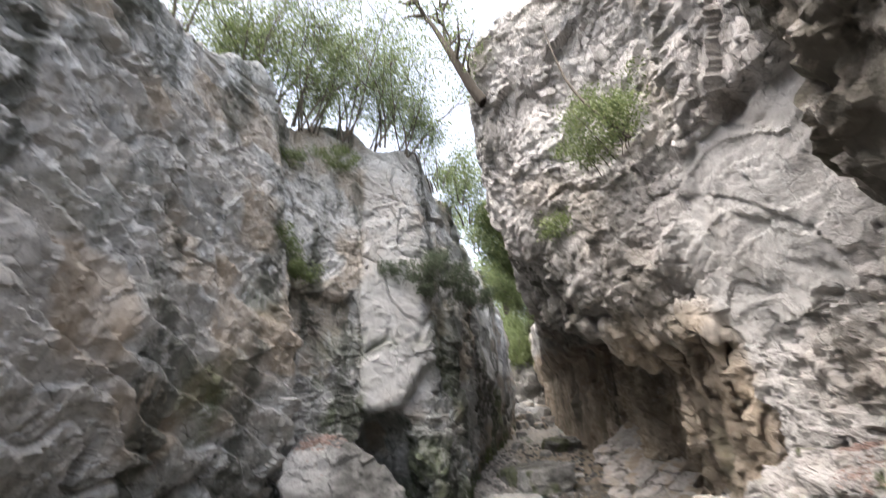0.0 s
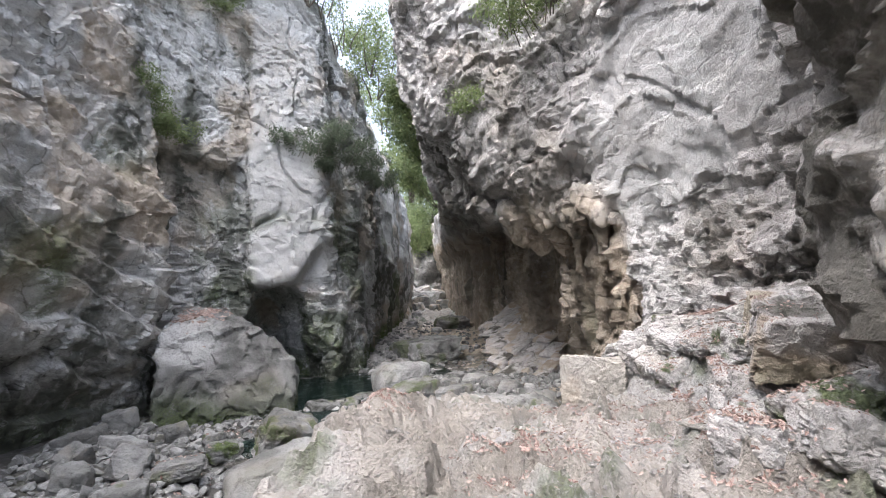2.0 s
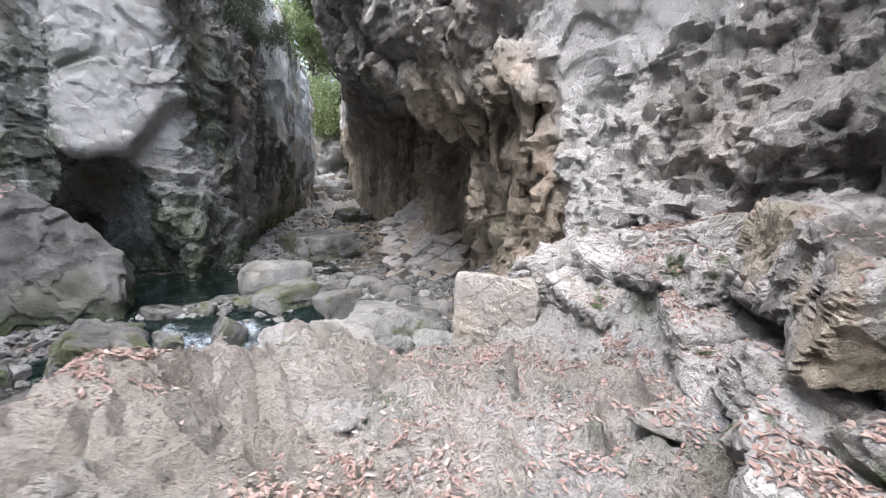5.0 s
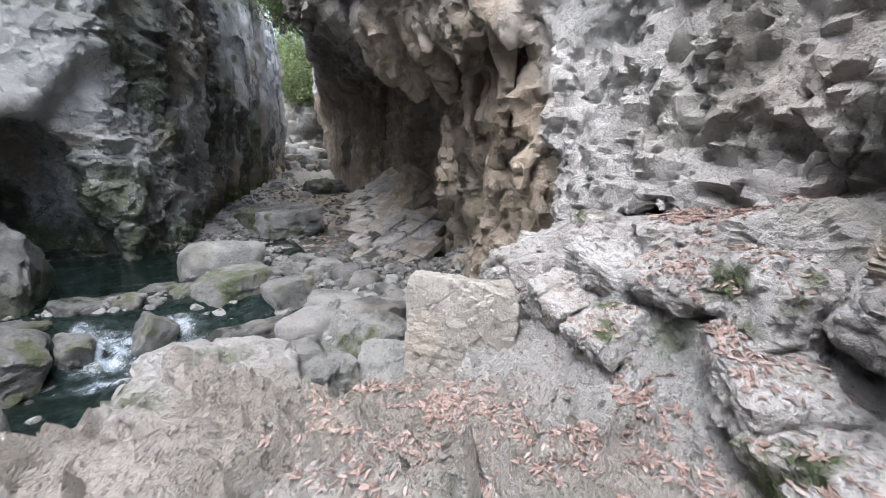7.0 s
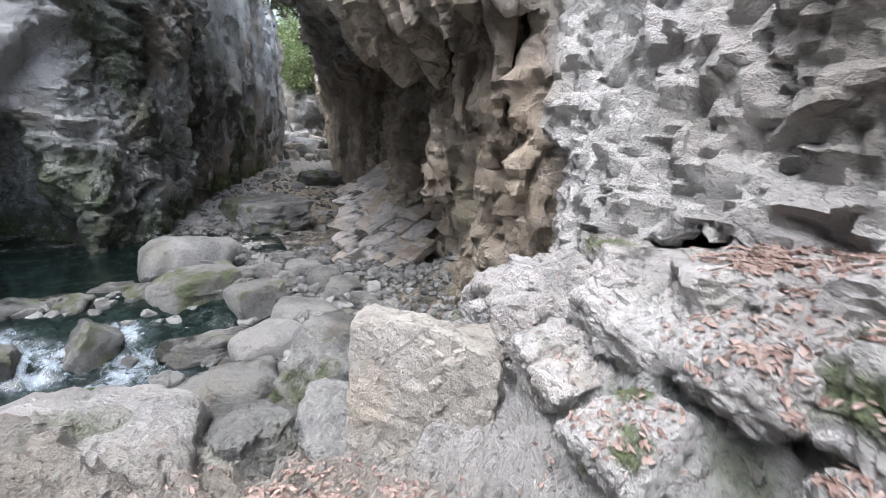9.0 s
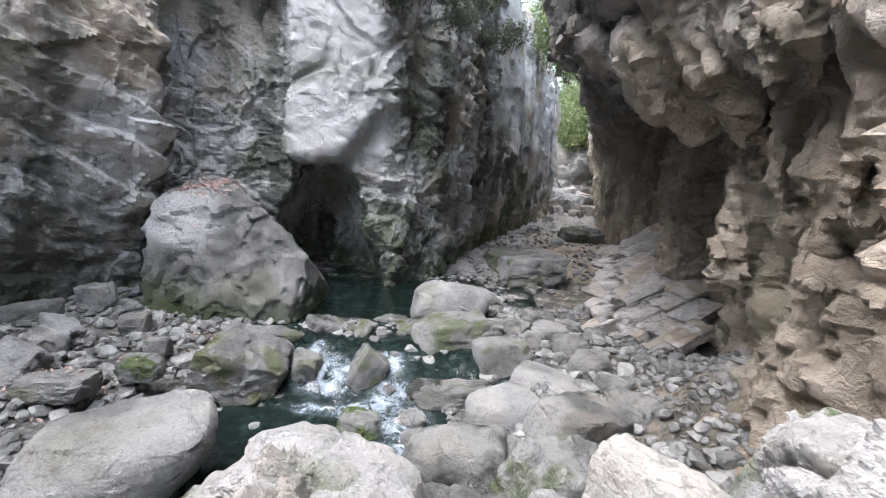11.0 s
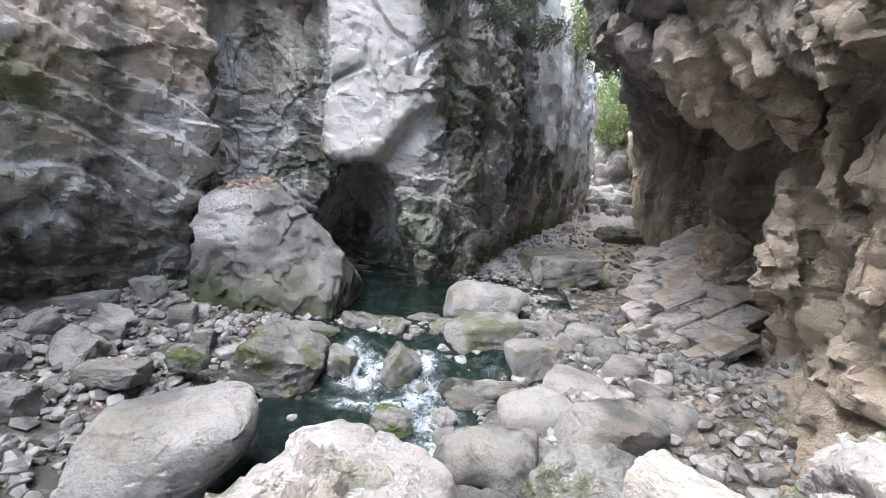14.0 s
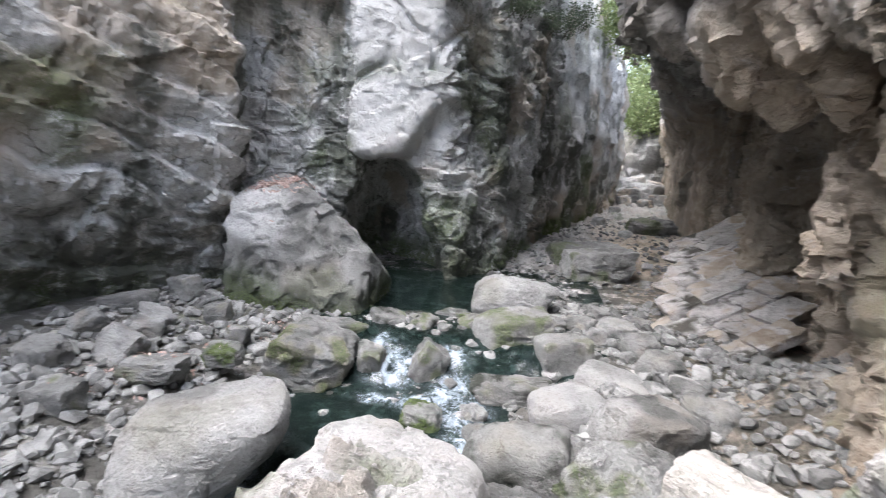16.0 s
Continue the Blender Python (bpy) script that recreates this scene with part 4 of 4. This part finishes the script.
for i, (x, y, w) in enumerate(((5.55, 6.9, 0.6), (5.65, 6.6, 0.8), (5.3, 6.35, 0.55), (5.75, 6.0, 0.7), (5.35, 5.75, 0.6), (6.05, 6.3, 0.6), (5.85, 5.35, 0.75), (5.4, 5.2, 0.65), (6.1, 5.75, 0.55), (5.0, 5.05, 0.6), (5.6, 7.4, 0.6), (5.8, 7.1, 0.7), (5.2, 6.6, 0.3), (4.75, 4.55, 0.6), (5.45, 4.6, 0.7), (4.3, 4.35, 0.45), (5.95, 4.95, 0.6), (5.02, 6.6, 0.45), (5.25, 7.0, 0.55), (4.9, 6.0, 0.4), (5.45, 7.35, 0.6), (5.6, 7.9, 0.65), (5.9, 8.3, 0.7), (5.3, 7.7, 0.4), (5.05, 7.15, 0.3), (6.1, 9.2, 0.55), (5.7, 9.0, 0.4), (3.55, 3.55, 0.6), (3.95, 3.3, 0.7), (4.15, 4.0, 0.55), (3.75, 3.05, 0.6), (3.85, 3.85, 0.45), (4.45, 3.6, 0.6))):
    z = float(ground_height(np.array(x), np.array(y)))
    boulder((x, y, z + 0.16 * w), (w * 1.25, w, 0.75 * w), 160 + i, "pale fractured rock" + (" with dark moss" if i % 3 == 1 else "") + " at the cliff's foot", 47 * i, (12 * math.sin(i * 2.1), 24 * math.cos(i * 1.7)), name="fractured_rock", group="fractured rocks", level=5, planes=8, boxy=0.6, sharp=16, rough=1.1, mat=TAN_STONE, pale=1.1 if i % 3 else 0.6, moss=0.4 if i % 3 == 1 else 0.08)

for i, (x, y, w) in enumerate(((2.3, 6.1, 0.8), (3.1, 5.9, 0.6), (3.0, 4.6, 0.7), (2.3, 4.4, 0.6), (4.0, 4.1, 0.7))):
    z = float(ground_height(np.array(x), np.array(y)))
    boulder((x, y, z - 0.12 * w), (w * 1.35, w, 0.34 * w), 190 + i, "low rough outcrop of pale bedrock in the path", 31 * i + 35, (4 * math.sin(i * 2.1), 4 * math.cos(i * 1.7)), name="bedrock_outcrop", group="bedrock outcrops", mat=PATH_STONE, level=5, planes=12, boxy=0.0, sharp=6, rough=1.2, pale=0.9, moss=0.12, ochre=0.2)

# ---- cobbles ----
BED = tree_of(GROUND)
RNG = random.Random(5)
STONES = [rock_mesh("cobble", (1.0, 0.8, 0.62), 300 + i, level=3, planes=9, sharp=7 + 2 * (i % 5), boxy=0.2 + 0.2 * (i % 4), rough=0.7, mat=COBBLE) for i in range(14)]


def spot_for_stone(i):
    k = i % 10
    if k < 5:
        return RNG.uniform(3.2, 7.2), RNG.uniform(9.8, 16.8)
    if k < 8:
        return RNG.uniform(-5.4, -1.4), RNG.uniform(8.0, 14.6)
    if k < 9:
        return RNG.uniform(-1.4, 3.2), RNG.uniform(10.4, 15.5)
    return RNG.uniform(2.0, 8.0), RNG.uniform(17, 26)


count = 0
while count < 290:
    x, y = spot_for_stone(count)
    z, nrm = drop_on(BED, x, y, -1.5)
    w = 0.14 + 0.34 * RNG.random() ** 2.2
    if z is None or z > -3.0:
        continue
    ob = new("cobble", STONES[count % 14])
    ob.matrix_world = pose(x, y, z + 0.16 * w, RNG.uniform(-25, 25), RNG.uniform(-25, 25), RNG.uniform(0, 360)) @ Matrix.Diagonal((w, w, w, 1))
    tagged(ob, "grey worn limestone cobble in the stony stream bed", "cobble", "cobbles")
    count += 1

# loose stones between the cobbles, past counting
SHAPES = [rock_mesh("loose_stone", (1.0, 0.8, 0.6), 340 + i, level=2, planes=8, sharp=12 + 3 * (i % 4), boxy=0.3 + 0.2 * (i % 3), rough=0.6, mat=LOOSE) for i in range(10)]
FORMS = []
for me in SHAPES:
    co = np.empty(len(me.vertices) * 3)
    me.vertices.foreach_get("co", co)
    FORMS.append(co.reshape(-1, 3))
    bpy.data.meshes.remove(me)
PV, PF, base = [], [], 0
for i in range(1500):
    k = i % 10
    x, y = (RNG.uniform(3.0, 7.6), RNG.uniform(9.4, 17.5)) if k < 4 else (RNG.uniform(-5.6, -0.9), RNG.uniform(7.5, 15)) if k < 8 else (RNG.uniform(-1.2, 3.2), RNG.uniform(13.4, 15.6)) if k < 9 else (RNG.uniform(1.5, 10), RNG.uniform(17.5, 36))
    z, nrm = drop_on(BED, x, y, -1.0)
    if z is None or z > -3.0:
        continue
    w = 0.09 + 0.25 * RNG.random() ** 1.8
    turn = np.array(Euler((RNG.uniform(-0.7, 0.7), RNG.uniform(-0.7, 0.7), RNG.uniform(0, 6.28))).to_matrix())
    p = FORMS[i % 10] * w
    PV.append(p @ turn.T + (x, y, z + 0.2 * w))
    PF.append(ball(2)[1] + base)
    base += len(p)
tagged(new("loose_stones", mesh_from("loose_stones", np.concatenate(PV), np.concatenate(PF), LOOSE, crisp=24)), "broken grey and white stones heaped along the stream", "stones", kind="stuff")

# pebbles, far past counting
d2, f2 = ball(1)
PV, PF, base = [], [], 0
for i in range(3600):
    k = i % 10
    x, y = (RNG.uniform(3.0, 7.6), RNG.uniform(9.2, 18)) if k < 5 else (RNG.uniform(-5.6, -0.8), RNG.uniform(7.5, 15)) if k < 8 else (RNG.uniform(1.5, 10), RNG.uniform(17.5, 36))
    z, nrm = drop_on(BED, x, y, -1.0)
    if z is None or z > -2.2:
        continue
    w = (0.03 + 0.09 * RNG.random() ** 2) * (1.8 if k >= 8 else 1.5 if k >= 5 else 1)
    turn = np.array(Euler((RNG.uniform(-0.6, 0.6), RNG.uniform(-0.6, 0.6), RNG.uniform(0, 6.28))).to_matrix())
    p = d2 * (1 + 0.35 * np.sin(d2 @ np.array((3.1, 2.3, 4.7)) + i)[:, None]) * (w, w * 0.75, w * 0.5)
    PV.append(p @ turn.T + (x, y, z + 0.2 * w))
    PF.append(f2 + base)
    base += len(d2)
tagged(new("pebbles", mesh_from("pebbles", np.concatenate(PV), np.concatenate(PF), GRAVEL, shade=False)), "small grey pebbles and gravel of the stream bed", "pebbles", kind="stuff")


PV, PF, base = [], [], 0
d1, f1 = ball(1)
for i in range(2600):
    x, y = RNG.gauss(3.2, 1.5), RNG.gauss(5.6, 1.7)
    z, nrm = drop_on(BED, x, y, -0.6)
    if z is None or z < -3.2:
        continue
    w = 0.008 + 0.03 * RNG.random() ** 3
    turn = np.array(Euler((RNG.uniform(-0.6, 0.6), RNG.uniform(-0.6, 0.6), RNG.uniform(0, 6.28))).to_matrix())
    p = d1 * (1 + 0.45 * np.sin(d1 @ np.array((3.1, 2.3, 4.7)) + i)[:, None]) * (w, w * 0.75, w * 0.5)
    PV.append(p @ turn.T + (x, y, z + 0.2 * w))
    PF.append(f1 + base)
    base += len(d1)
tagged(new("stone_chips", mesh_from("stone_chips", np.concatenate(PV), np.concatenate(PF), PATH_STONE, shade=False)), "small pale stone chips on the rock path", "stone chips", kind="stuff")


# ---- water ----
def water_level(x, y):
    z = -4.66 + 0.2 * smooth(y, 9.9, 10.5) + 0.06 * smooth(y, 10.5, 12.4)
    z = z + 0.30 * smooth(y + 0.12 * np.sin(3 * x) - 0.25 * smooth(x, 1.0, 2.0), 12.55, 13.15)
    return z + 0.27 * smooth(y + 0.15 * np.sin(2.1 * x), 13.2, 14.1)


def water_mesh():
    gx, gy = np.arange(-3.2, 5.2, 0.06), np.arange(3.0, 25.0, 0.06)
    x, y = np.meshgrid(gx, gy, indexing="ij")
    z = water_level(x, y)
    wet = z > ground_height(x, y) - 0.04
    wet &= (x > -2.4 + 0.9 * smooth(y, 12.5, 13.5)) | (y > 14.6) | (y < 10.5)
    p = np.stack([x.ravel(), y.ravel(), z.ravel()], 1)
    lively = 1 - smooth(p[:, 1], 13.9, 14.9)
    foam = np.zeros(len(p))
    for fx, fy, rx, ry in ((0.78, 12.95, 0.6, 0.5), (0.35, 13.5, 0.3, 0.3), (1.95, 12.7, 0.4, 0.55), (2.4, 12.1, 0.45, 0.7), (2.5, 11.3, 0.35, 0.7), (0.9, 12.1, 0.5, 0.2), (-0.12, 10.35, 0.22, 0.45), (-0.2, 9.85, 0.3, 0.35), (-0.35, 9.4, 0.4, 0.35), (1.6, 12.2, 0.5, 0.3), (1.9, 13.5, 0.35, 0.3)):
        foam = np.maximum(foam, 0.85 * np.exp(-(((p[:, 0] - fx) / rx) ** 2 + ((p[:, 1] - fy) / ry) ** 2)))
    p[:, 2] += lively * (0.035 * fbm(p * 3.0, 2, 800) + 0.02 * vnoise(p * 8, 805)) + foam * (0.05 + 0.09 * fbm(p * 6, 2, 810))
    i = np.arange(len(p)).reshape(len(gx), len(gy))
    q = np.stack([i[:-1, :-1], i[1:, :-1], i[1:, 1:], i[:-1, 1:]], -1)[wet[:-1, :-1]].reshape(-1, 4)
    used, inv = np.unique(q, return_inverse=True)
    return mesh_from("water", p[used], inv.reshape(-1, 4), WATER, attrs=dict(foam=np.clip(foam * 1.3, 0, 1)[used], ripple=(0.15 + 0.85 * lively)[used]))


put_structure("water", water_mesh(), "clear dark green pool spilling in white cascades over stones", "water")


# ---- leaf litter ----
LAND = tree_of(GROUND, *ROCKS)


def litter(name, label, zones, count, size, mat):
    v, f, n = [], [], 0
    tries = 0
    while n < count * 6 and tries < count * 4:
        tries += 1
        cx, cy, r, top = RNG.choice(zones)
        x, y = RNG.gauss(cx, r * 0.5), RNG.gauss(cy, r * 0.5)
        z, nrm = drop_on(LAND, x, y, top)
        if z is None or nrm.z < 0.72:
            continue
        s = size * RNG.uniform(0.6, 1.25)
        q = nrm.to_track_quat("Z", "Y").to_matrix() @ Euler((RNG.gauss(0, 0.3), RNG.gauss(0, 0.3), RNG.uniform(0, 6.28))).to_matrix()
        fold = RNG.uniform(0.05, 0.35) * s
        for px, py, pz in ((-s, 0, 0), (-0.2 * s, 0.42 * s, fold), (s, 0, 0.1 * s), (-0.2 * s, -0.42 * s, fold), (0.45 * s, 0.33 * s, fold), (0.45 * s, -0.33 * s, fold)):
            v.append(Vector((x, y, z + 0.012)) + q @ Vector((px, py, pz)))
        f += [(n, n + 2, n + 4, n + 1), (n, n + 3, n + 5, n + 2)]
        n += 6
    tagged(new(name, mesh_from(name, [a[:] for a in v], f, mat, shade=False)), label, "leaves", kind="stuff")


litter("fallen_leaves", "dry red-brown beech leaves scattered over the rock path",
       [(4.35, 5.5, 1.0, -0.9), (4.1, 5.0, 1.1, -0.9), (3.6, 4.4, 0.9, -0.9), (2.4, 4.9, 0.7, -0.9), (1.9, 4.5, 0.5, -0.9), (3.3, 6.2, 0.8, -0.9), (3.6, 7.0, 0.5, -0.9), (3.4, 3.4, 0.5, -0.9), (1.0, 5.9, 0.3, -0.9), (5.6, 5.9, 0.3, -0.6), (5.9, 5.5, 0.3, -0.6), (3.9, 6.6, 0.4, -0.9), (4.35, 5.6, 0.7, -0.6), (4.85, 5.5, 0.45, -0.6)], 11000, 0.022, DRY_LEAF)
litter("fallen_leaves", "drift of brown leaves on the great boulder's top", [(-3.2, 15.6, 0.75, 2.0), (-2.9, 15.9, 0.5, 2.0), (-3.6, 15.5, 0.5, 2.0)], 700, 0.06, DRY_LEAF)
litter("fallen_leaves", "brown leaves caught among the bank's stones", [(-2.2, 13.6, 0.7, -2.0), (-2.6, 11.4, 0.6, -2.0), (-3.2, 10.5, 0.5, -2.0)], 300, 0.05, DRY_LEAF)


# ---- plants ----
def tube(points, radii, sides=6):
    v, f = [], []
    for i, (p, r) in enumerate(zip(points, radii)):
        d = (points[min(i + 1, len(points) - 1)] - points[max(i - 1, 0)]).normalized()
        a = d.orthogonal().normalized()
        b = d.cross(a)
        v += [p + r * (math.cos(6.283 * k / sides) * a + math.sin(6.283 * k / sides) * b) for k in range(sides)]
    for i in range(len(points) - 1):
        for k in range(sides):
            f.append((i * sides + k, i * sides + (k + 1) % sides, (i + 1) * sides + (k + 1) % sides, (i + 1) * sides + k))
    return v, f


def join_tubes(tubes):
    v, f = [], []
    for a, b in tubes:
        n = len(v)
        v += a
        f += [tuple(i + n for i in q) for q in b]
    return [p[:] for p in v], f


def bent(start, way, length, rng, steps=6, wild=0.18, lift=0.1):
    pts, d = [start.copy()], way.normalized()
    for _ in range(steps):
        d = (d + Vector((rng.gauss(0, wild), rng.gauss(0, wild), rng.gauss(0, wild) + lift))).normalized()
        pts.append(pts[-1] + d * length / steps)
    return pts


def leaves_mesh(name, spots, per, spread, size, mat, rng, droop=0.0):
    n = len(spots) * per
    g = np.random.RandomState(rng.randrange(10 ** 6))
    c = np.repeat(np.array([s[:] for s in spots]), per, 0) + g.normal(0, spread, (n, 3)) * (1, 1, 0.8) - (0, 0, droop)
    a = g.normal(0, 1, (n, 3))
    a /= np.linalg.norm(a, axis=1)[:, None]
    b = np.cross(a, g.normal(0, 1, (n, 3)))
    b /= np.linalg.norm(b, axis=1)[:, None]
    s = size * g.uniform(0.6, 1.3, (n, 1))
    v = np.stack([c - a * s, c + b * s * 0.4, c + a * s, c - b * s * 0.4], 1).reshape(-1, 3)
    return mesh_from(name, v, np.arange(4 * n).reshape(-1, 4), mat, shade=False)


def plant(name, at, height, label, seed, stems=3, lean=(0, 0, 1), mat=None, thick=0.05, per=14, size=0.075, spread=0.28, limbs=6, category="tree", group="", splay=0.35):
    rng = random.Random(seed)
    root = new(name)
    root.matrix_world = Matrix.Translation(at)
    tubes, tips = [], []
    for s in range(stems):
        way = Vector(lean) + Vector((rng.gauss(0, splay), rng.gauss(0, splay), 0))
        h = height * rng.uniform(0.7, 1.05)
        pts = bent(Vector((rng.uniform(-0.08, 0.08) * stems, rng.uniform(-0.08, 0.08) * stems, -0.25)), way, h, rng, 8, 0.12, 0.06)
        tubes.append(tube(pts, [thick * (1 - 0.85 * i / 8) for i in range(9)]))
        for _ in range(limbs):
            k = rng.randint(2, 8)
            out = Vector((rng.gauss(0, 1), rng.gauss(0, 1), rng.uniform(0.0, 0.9)))
            lp = bent(pts[k], out, h * rng.uniform(0.14, 0.36), rng, 5, 0.25, 0.08)
            tubes.append(tube(lp, [thick * 0.4 * (1 - 0.85 * i / 5) for i in range(6)], 5))
            tips += lp[2:]
            for _ in range(2):
                tw = bent(lp[rng.randint(2, 4)], Vector((rng.gauss(0, 1), rng.gauss(0, 1), rng.gauss(0.2, 0.6))), h * 0.13, rng, 4, 0.3, 0.0)
                tubes.append(tube(tw, [thick * 0.15 * (1 - 0.7 * i / 4) for i in range(5)], 4))
                tips += tw[1:]
        tips += pts[5:]
    v, f = join_tubes(tubes)
    trunk = new("trunk", mesh_from("trunk", v, f, BARK))
    trunk.parent = root
    crown = new("crown", leaves_mesh("crown", tips, per, spread, size, mat or FRESH, rng))
    crown.parent = root
    return tagged(root, label, category, group)


THIN = "thin-stemmed leafy tree on the cliff's crest"
for i, (x, y, z, h) in enumerate(((-3.0, 17.9, 12.4, 6.0), (-1.4, 18.4, 12.4, 5.5), (-0.2, 19.0, 12.0, 5.0), (-4.6, 16.7, 12.2, 6.5), (-6.6, 15.2, 12.2, 6.5), (-9.6, 14.6, 13.1, 5.5), (-8.6, 15.2, 12.9, 5.5), (-7.7, 15.6, 12.6, 6.0), (-6.9, 15.9, 12.4, 5.0), (-6.1, 16.4, 12.4, 5.5), (-5.2, 16.9, 12.5, 5.0), (-4.4, 17.5, 12.6, 4.5), (-7.4, 17.5, 12.6, 6.5), (-5.6, 18.5, 12.6, 6.5), (-3.4, 18.6, 12.8, 5.5), (-2.0, 19.2, 12.6, 5.0), (-0.6, 19.6, 12.3, 4.0), (-8.4, 12.6, 13.2, 5.5), (-8.0, 10.2, 13.2, 5.0))):
    plant("tree", (x, y, z - (1.2 if y < 14.7 else 0)), h * 1.3, THIN, 900 + i, stems=3, lean=(0.25, -0.15, 1), thick=0.055, per=10, spread=0.36, limbs=8, group="crest trees", splay=0.2)
plant("tree", (1.4, 21.0, 11.2), 3.2, "clump of bare thin saplings on the crest's end", 930, stems=6, thick=0.03, per=3, limbs=4, splay=0.16, group="crest trees")
plant("tree", (2.6, 22.5, 10.9), 3.0, THIN, 931, stems=3, thick=0.035, per=8, limbs=6, group="crest trees")
plant("tree", (0.4, 19.4, 11.9), 2.8, THIN, 932, stems=3, thick=0.035, per=9, limbs=6, group="crest trees")
# tree rooted on the overhanging block
plant("tree", (2.7, 12.6, 10.0), 5.0, "dark-trunked tree leaning from the overhanging block", 933, stems=2, lean=(-0.45, 0.0, 1), thick=0.2, per=6, limbs=9, spread=0.35)
plant("tree", (4.6, 9.6, 11.8), 4.0, "leafy tree above the overhanging block", 934, stems=3, lean=(-0.3, -0.3, 1), thick=0.07, per=10, limbs=7)
# gap and far end
for i, (x, y, z, h) in enumerate(((7.2, 36.0, 7.5, 6.0), (9.2, 46.0, 9.5, 6.0), (11.8, 60.5, 2.3, 12.0), (13.5, 58.5, 5.5, 9.0), (9.6, 60.0, 2.0, 12.0), (8.0, 60.5, 2.3, 11.0), (15.0, 60.0, 5.5, 9.0), (12.5, 62.0, 3.3, 12.0), (9.4, 63.0, 4.0, 12.0), (11.6, 57.2, 4.6, 6.0))):
    plant("tree", (x, y, z), h, "light green leafy tree at the gorge's far end", 950 + i, stems=3, thick=0.1, per=16, size=0.16, spread=0.6, limbs=9, group="far trees")
for i, (x, y, z, h) in enumerate(((5.6, 22.6, 7.6, 3.5), (6.6, 26.0, 7.0, 4.0), (8.0, 30.0, 5.6, 4.5), (3.2, 24.5, 10.6, 4.0), (4.2, 28.5, 10.2, 4.0))):
    plant("tree", (x, y, z), h, "bright green tree hanging over the narrow gap", 965 + i, stems=3, lean=(-0.5 if i < 3 else 0.5, 0, 1), thick=0.05, per=16, size=0.1, spread=0.4, limbs=8, group="gap trees")
# shrubs on ledges
for i, (x, y, z, h, st) in enumerate(((-0.85, 17.75, 5.5, 0.9, 6), (-0.2, 17.9, 5.0, 1.3, 7), (0.5, 18.2, 5.3, 1.0, 7), (0.3, 18.1, 4.5, 0.9, 5), (1.1, 18.8, 5.0, 1.4, 7), (1.2, 18.9, 6.2, 0.9, 5), (1.9, 19.9, 4.6, 1.0, 6), (2.4, 21.2, 5.6, 1.2, 6), (3.1, 23.8, 5.2, 1.3, 6), (3.7, 26.2, 5.9, 1.4, 6))):
    plant("shrub", (x, y, z), h, "dark green shrub clinging to a cliff ledge", 980 + i, stems=st, lean=(0.2, -0.5, 0.6), mat=DARK_LEAF, thick=0.014, per=5, size=0.05, spread=0.12, limbs=4, category="shrub", group="ledge shrubs", splay=0.6)
for i, (x, y, z, h) in enumerate(((-5.0, 15.7, 5.6, 0.9), (-4.5, 16.1, 5.0, 0.8), (-5.4, 15.2, 6.0, 0.8), (-3.4, 17.3, 10.6, 0.9), (-5.6, 16.0, 10.2, 1.0), (-6.2, 14.6, 9.6, 0.9))):
    plant("shrub", (x, y, z), h, "light green shrub growing from the cliff face", 990 + i, stems=6, lean=(0.3, -0.5, 0.5), thick=0.012, per=9, size=0.045, spread=0.13, limbs=4, category="shrub", group="cliff shrubs", splay=0.6)
for i, (x, y, z, h) in enumerate(((5.0, 8.2, 5.2, 1.3), (4.9, 8.8, 5.3, 1.6), (4.7, 9.4, 5.2, 1.2), (5.1, 9.1, 6.2, 1.2), (4.0, 11.2, 4.2, 0.7))):
    plant("shrub", (x, y, z), h, "sparse green shrub on the dirt ledge", 1000 + i, stems=4, lean=(-0.3, -0.2, 1), thick=0.014, per=7, size=0.05, spread=0.16, limbs=4, category="shrub", group="dirt ledge shrubs")
rng = random.Random(77)
branch = new("fallen_branch", mesh_from("fallen_branch", *join_tubes([tube(bent(Vector((4.95, 8.1, 5.0)), Vector((-0.62, 0.35, 1.0)), 4.4, rng, 9, 0.05, 0.02), [0.05 - 0.004 * i for i in range(10)])]), BARK))
tagged(branch, "bare dark branch leaning from the dirt ledge", "branch")


# ---- wooded hills behind the cliffs ----
def hill(name, x0, x1, side):
    gx, gy = np.linspace(x0, x1, 40), np.linspace(-300, 330, 60)
    x, y = np.meshgrid(gx, gy, indexing="ij")
    away = np.abs(x - side)
    z = 9.5 + 0.25 * np.minimum(away, 90) + 4 * np.sin(x * 0.03) * np.cos(y * 0.027)
    i = np.arange(x.size).reshape(x.shape)
    q = np.stack([i[:-1, :-1], i[1:, :-1], i[1:, 1:], i[:-1, 1:]], -1).reshape(-1, 4)
    m = HILL
    put_structure(name, mesh_from(name, np.stack([x.ravel(), y.ravel(), z.ravel()], 1), q, m), "wooded hillside above the gorge", "hillside")


HILL, t_, b_ = material("hill_cover", 0.95)
v_ = t_.nodes.new("ShaderNodeNewGeometry").outputs["Position"]
t_.links.new(blend(t_, noise_out(t_, v_, 0.3, 8, 0.7), (0.035, 0.05, 0.02), (0.14, 0.15, 0.07)), b_.inputs["Base Color"])
hill("hillside_west", -300, -10.6, -10.6)
hill("hillside_east", 14.0, 300, 14.0)
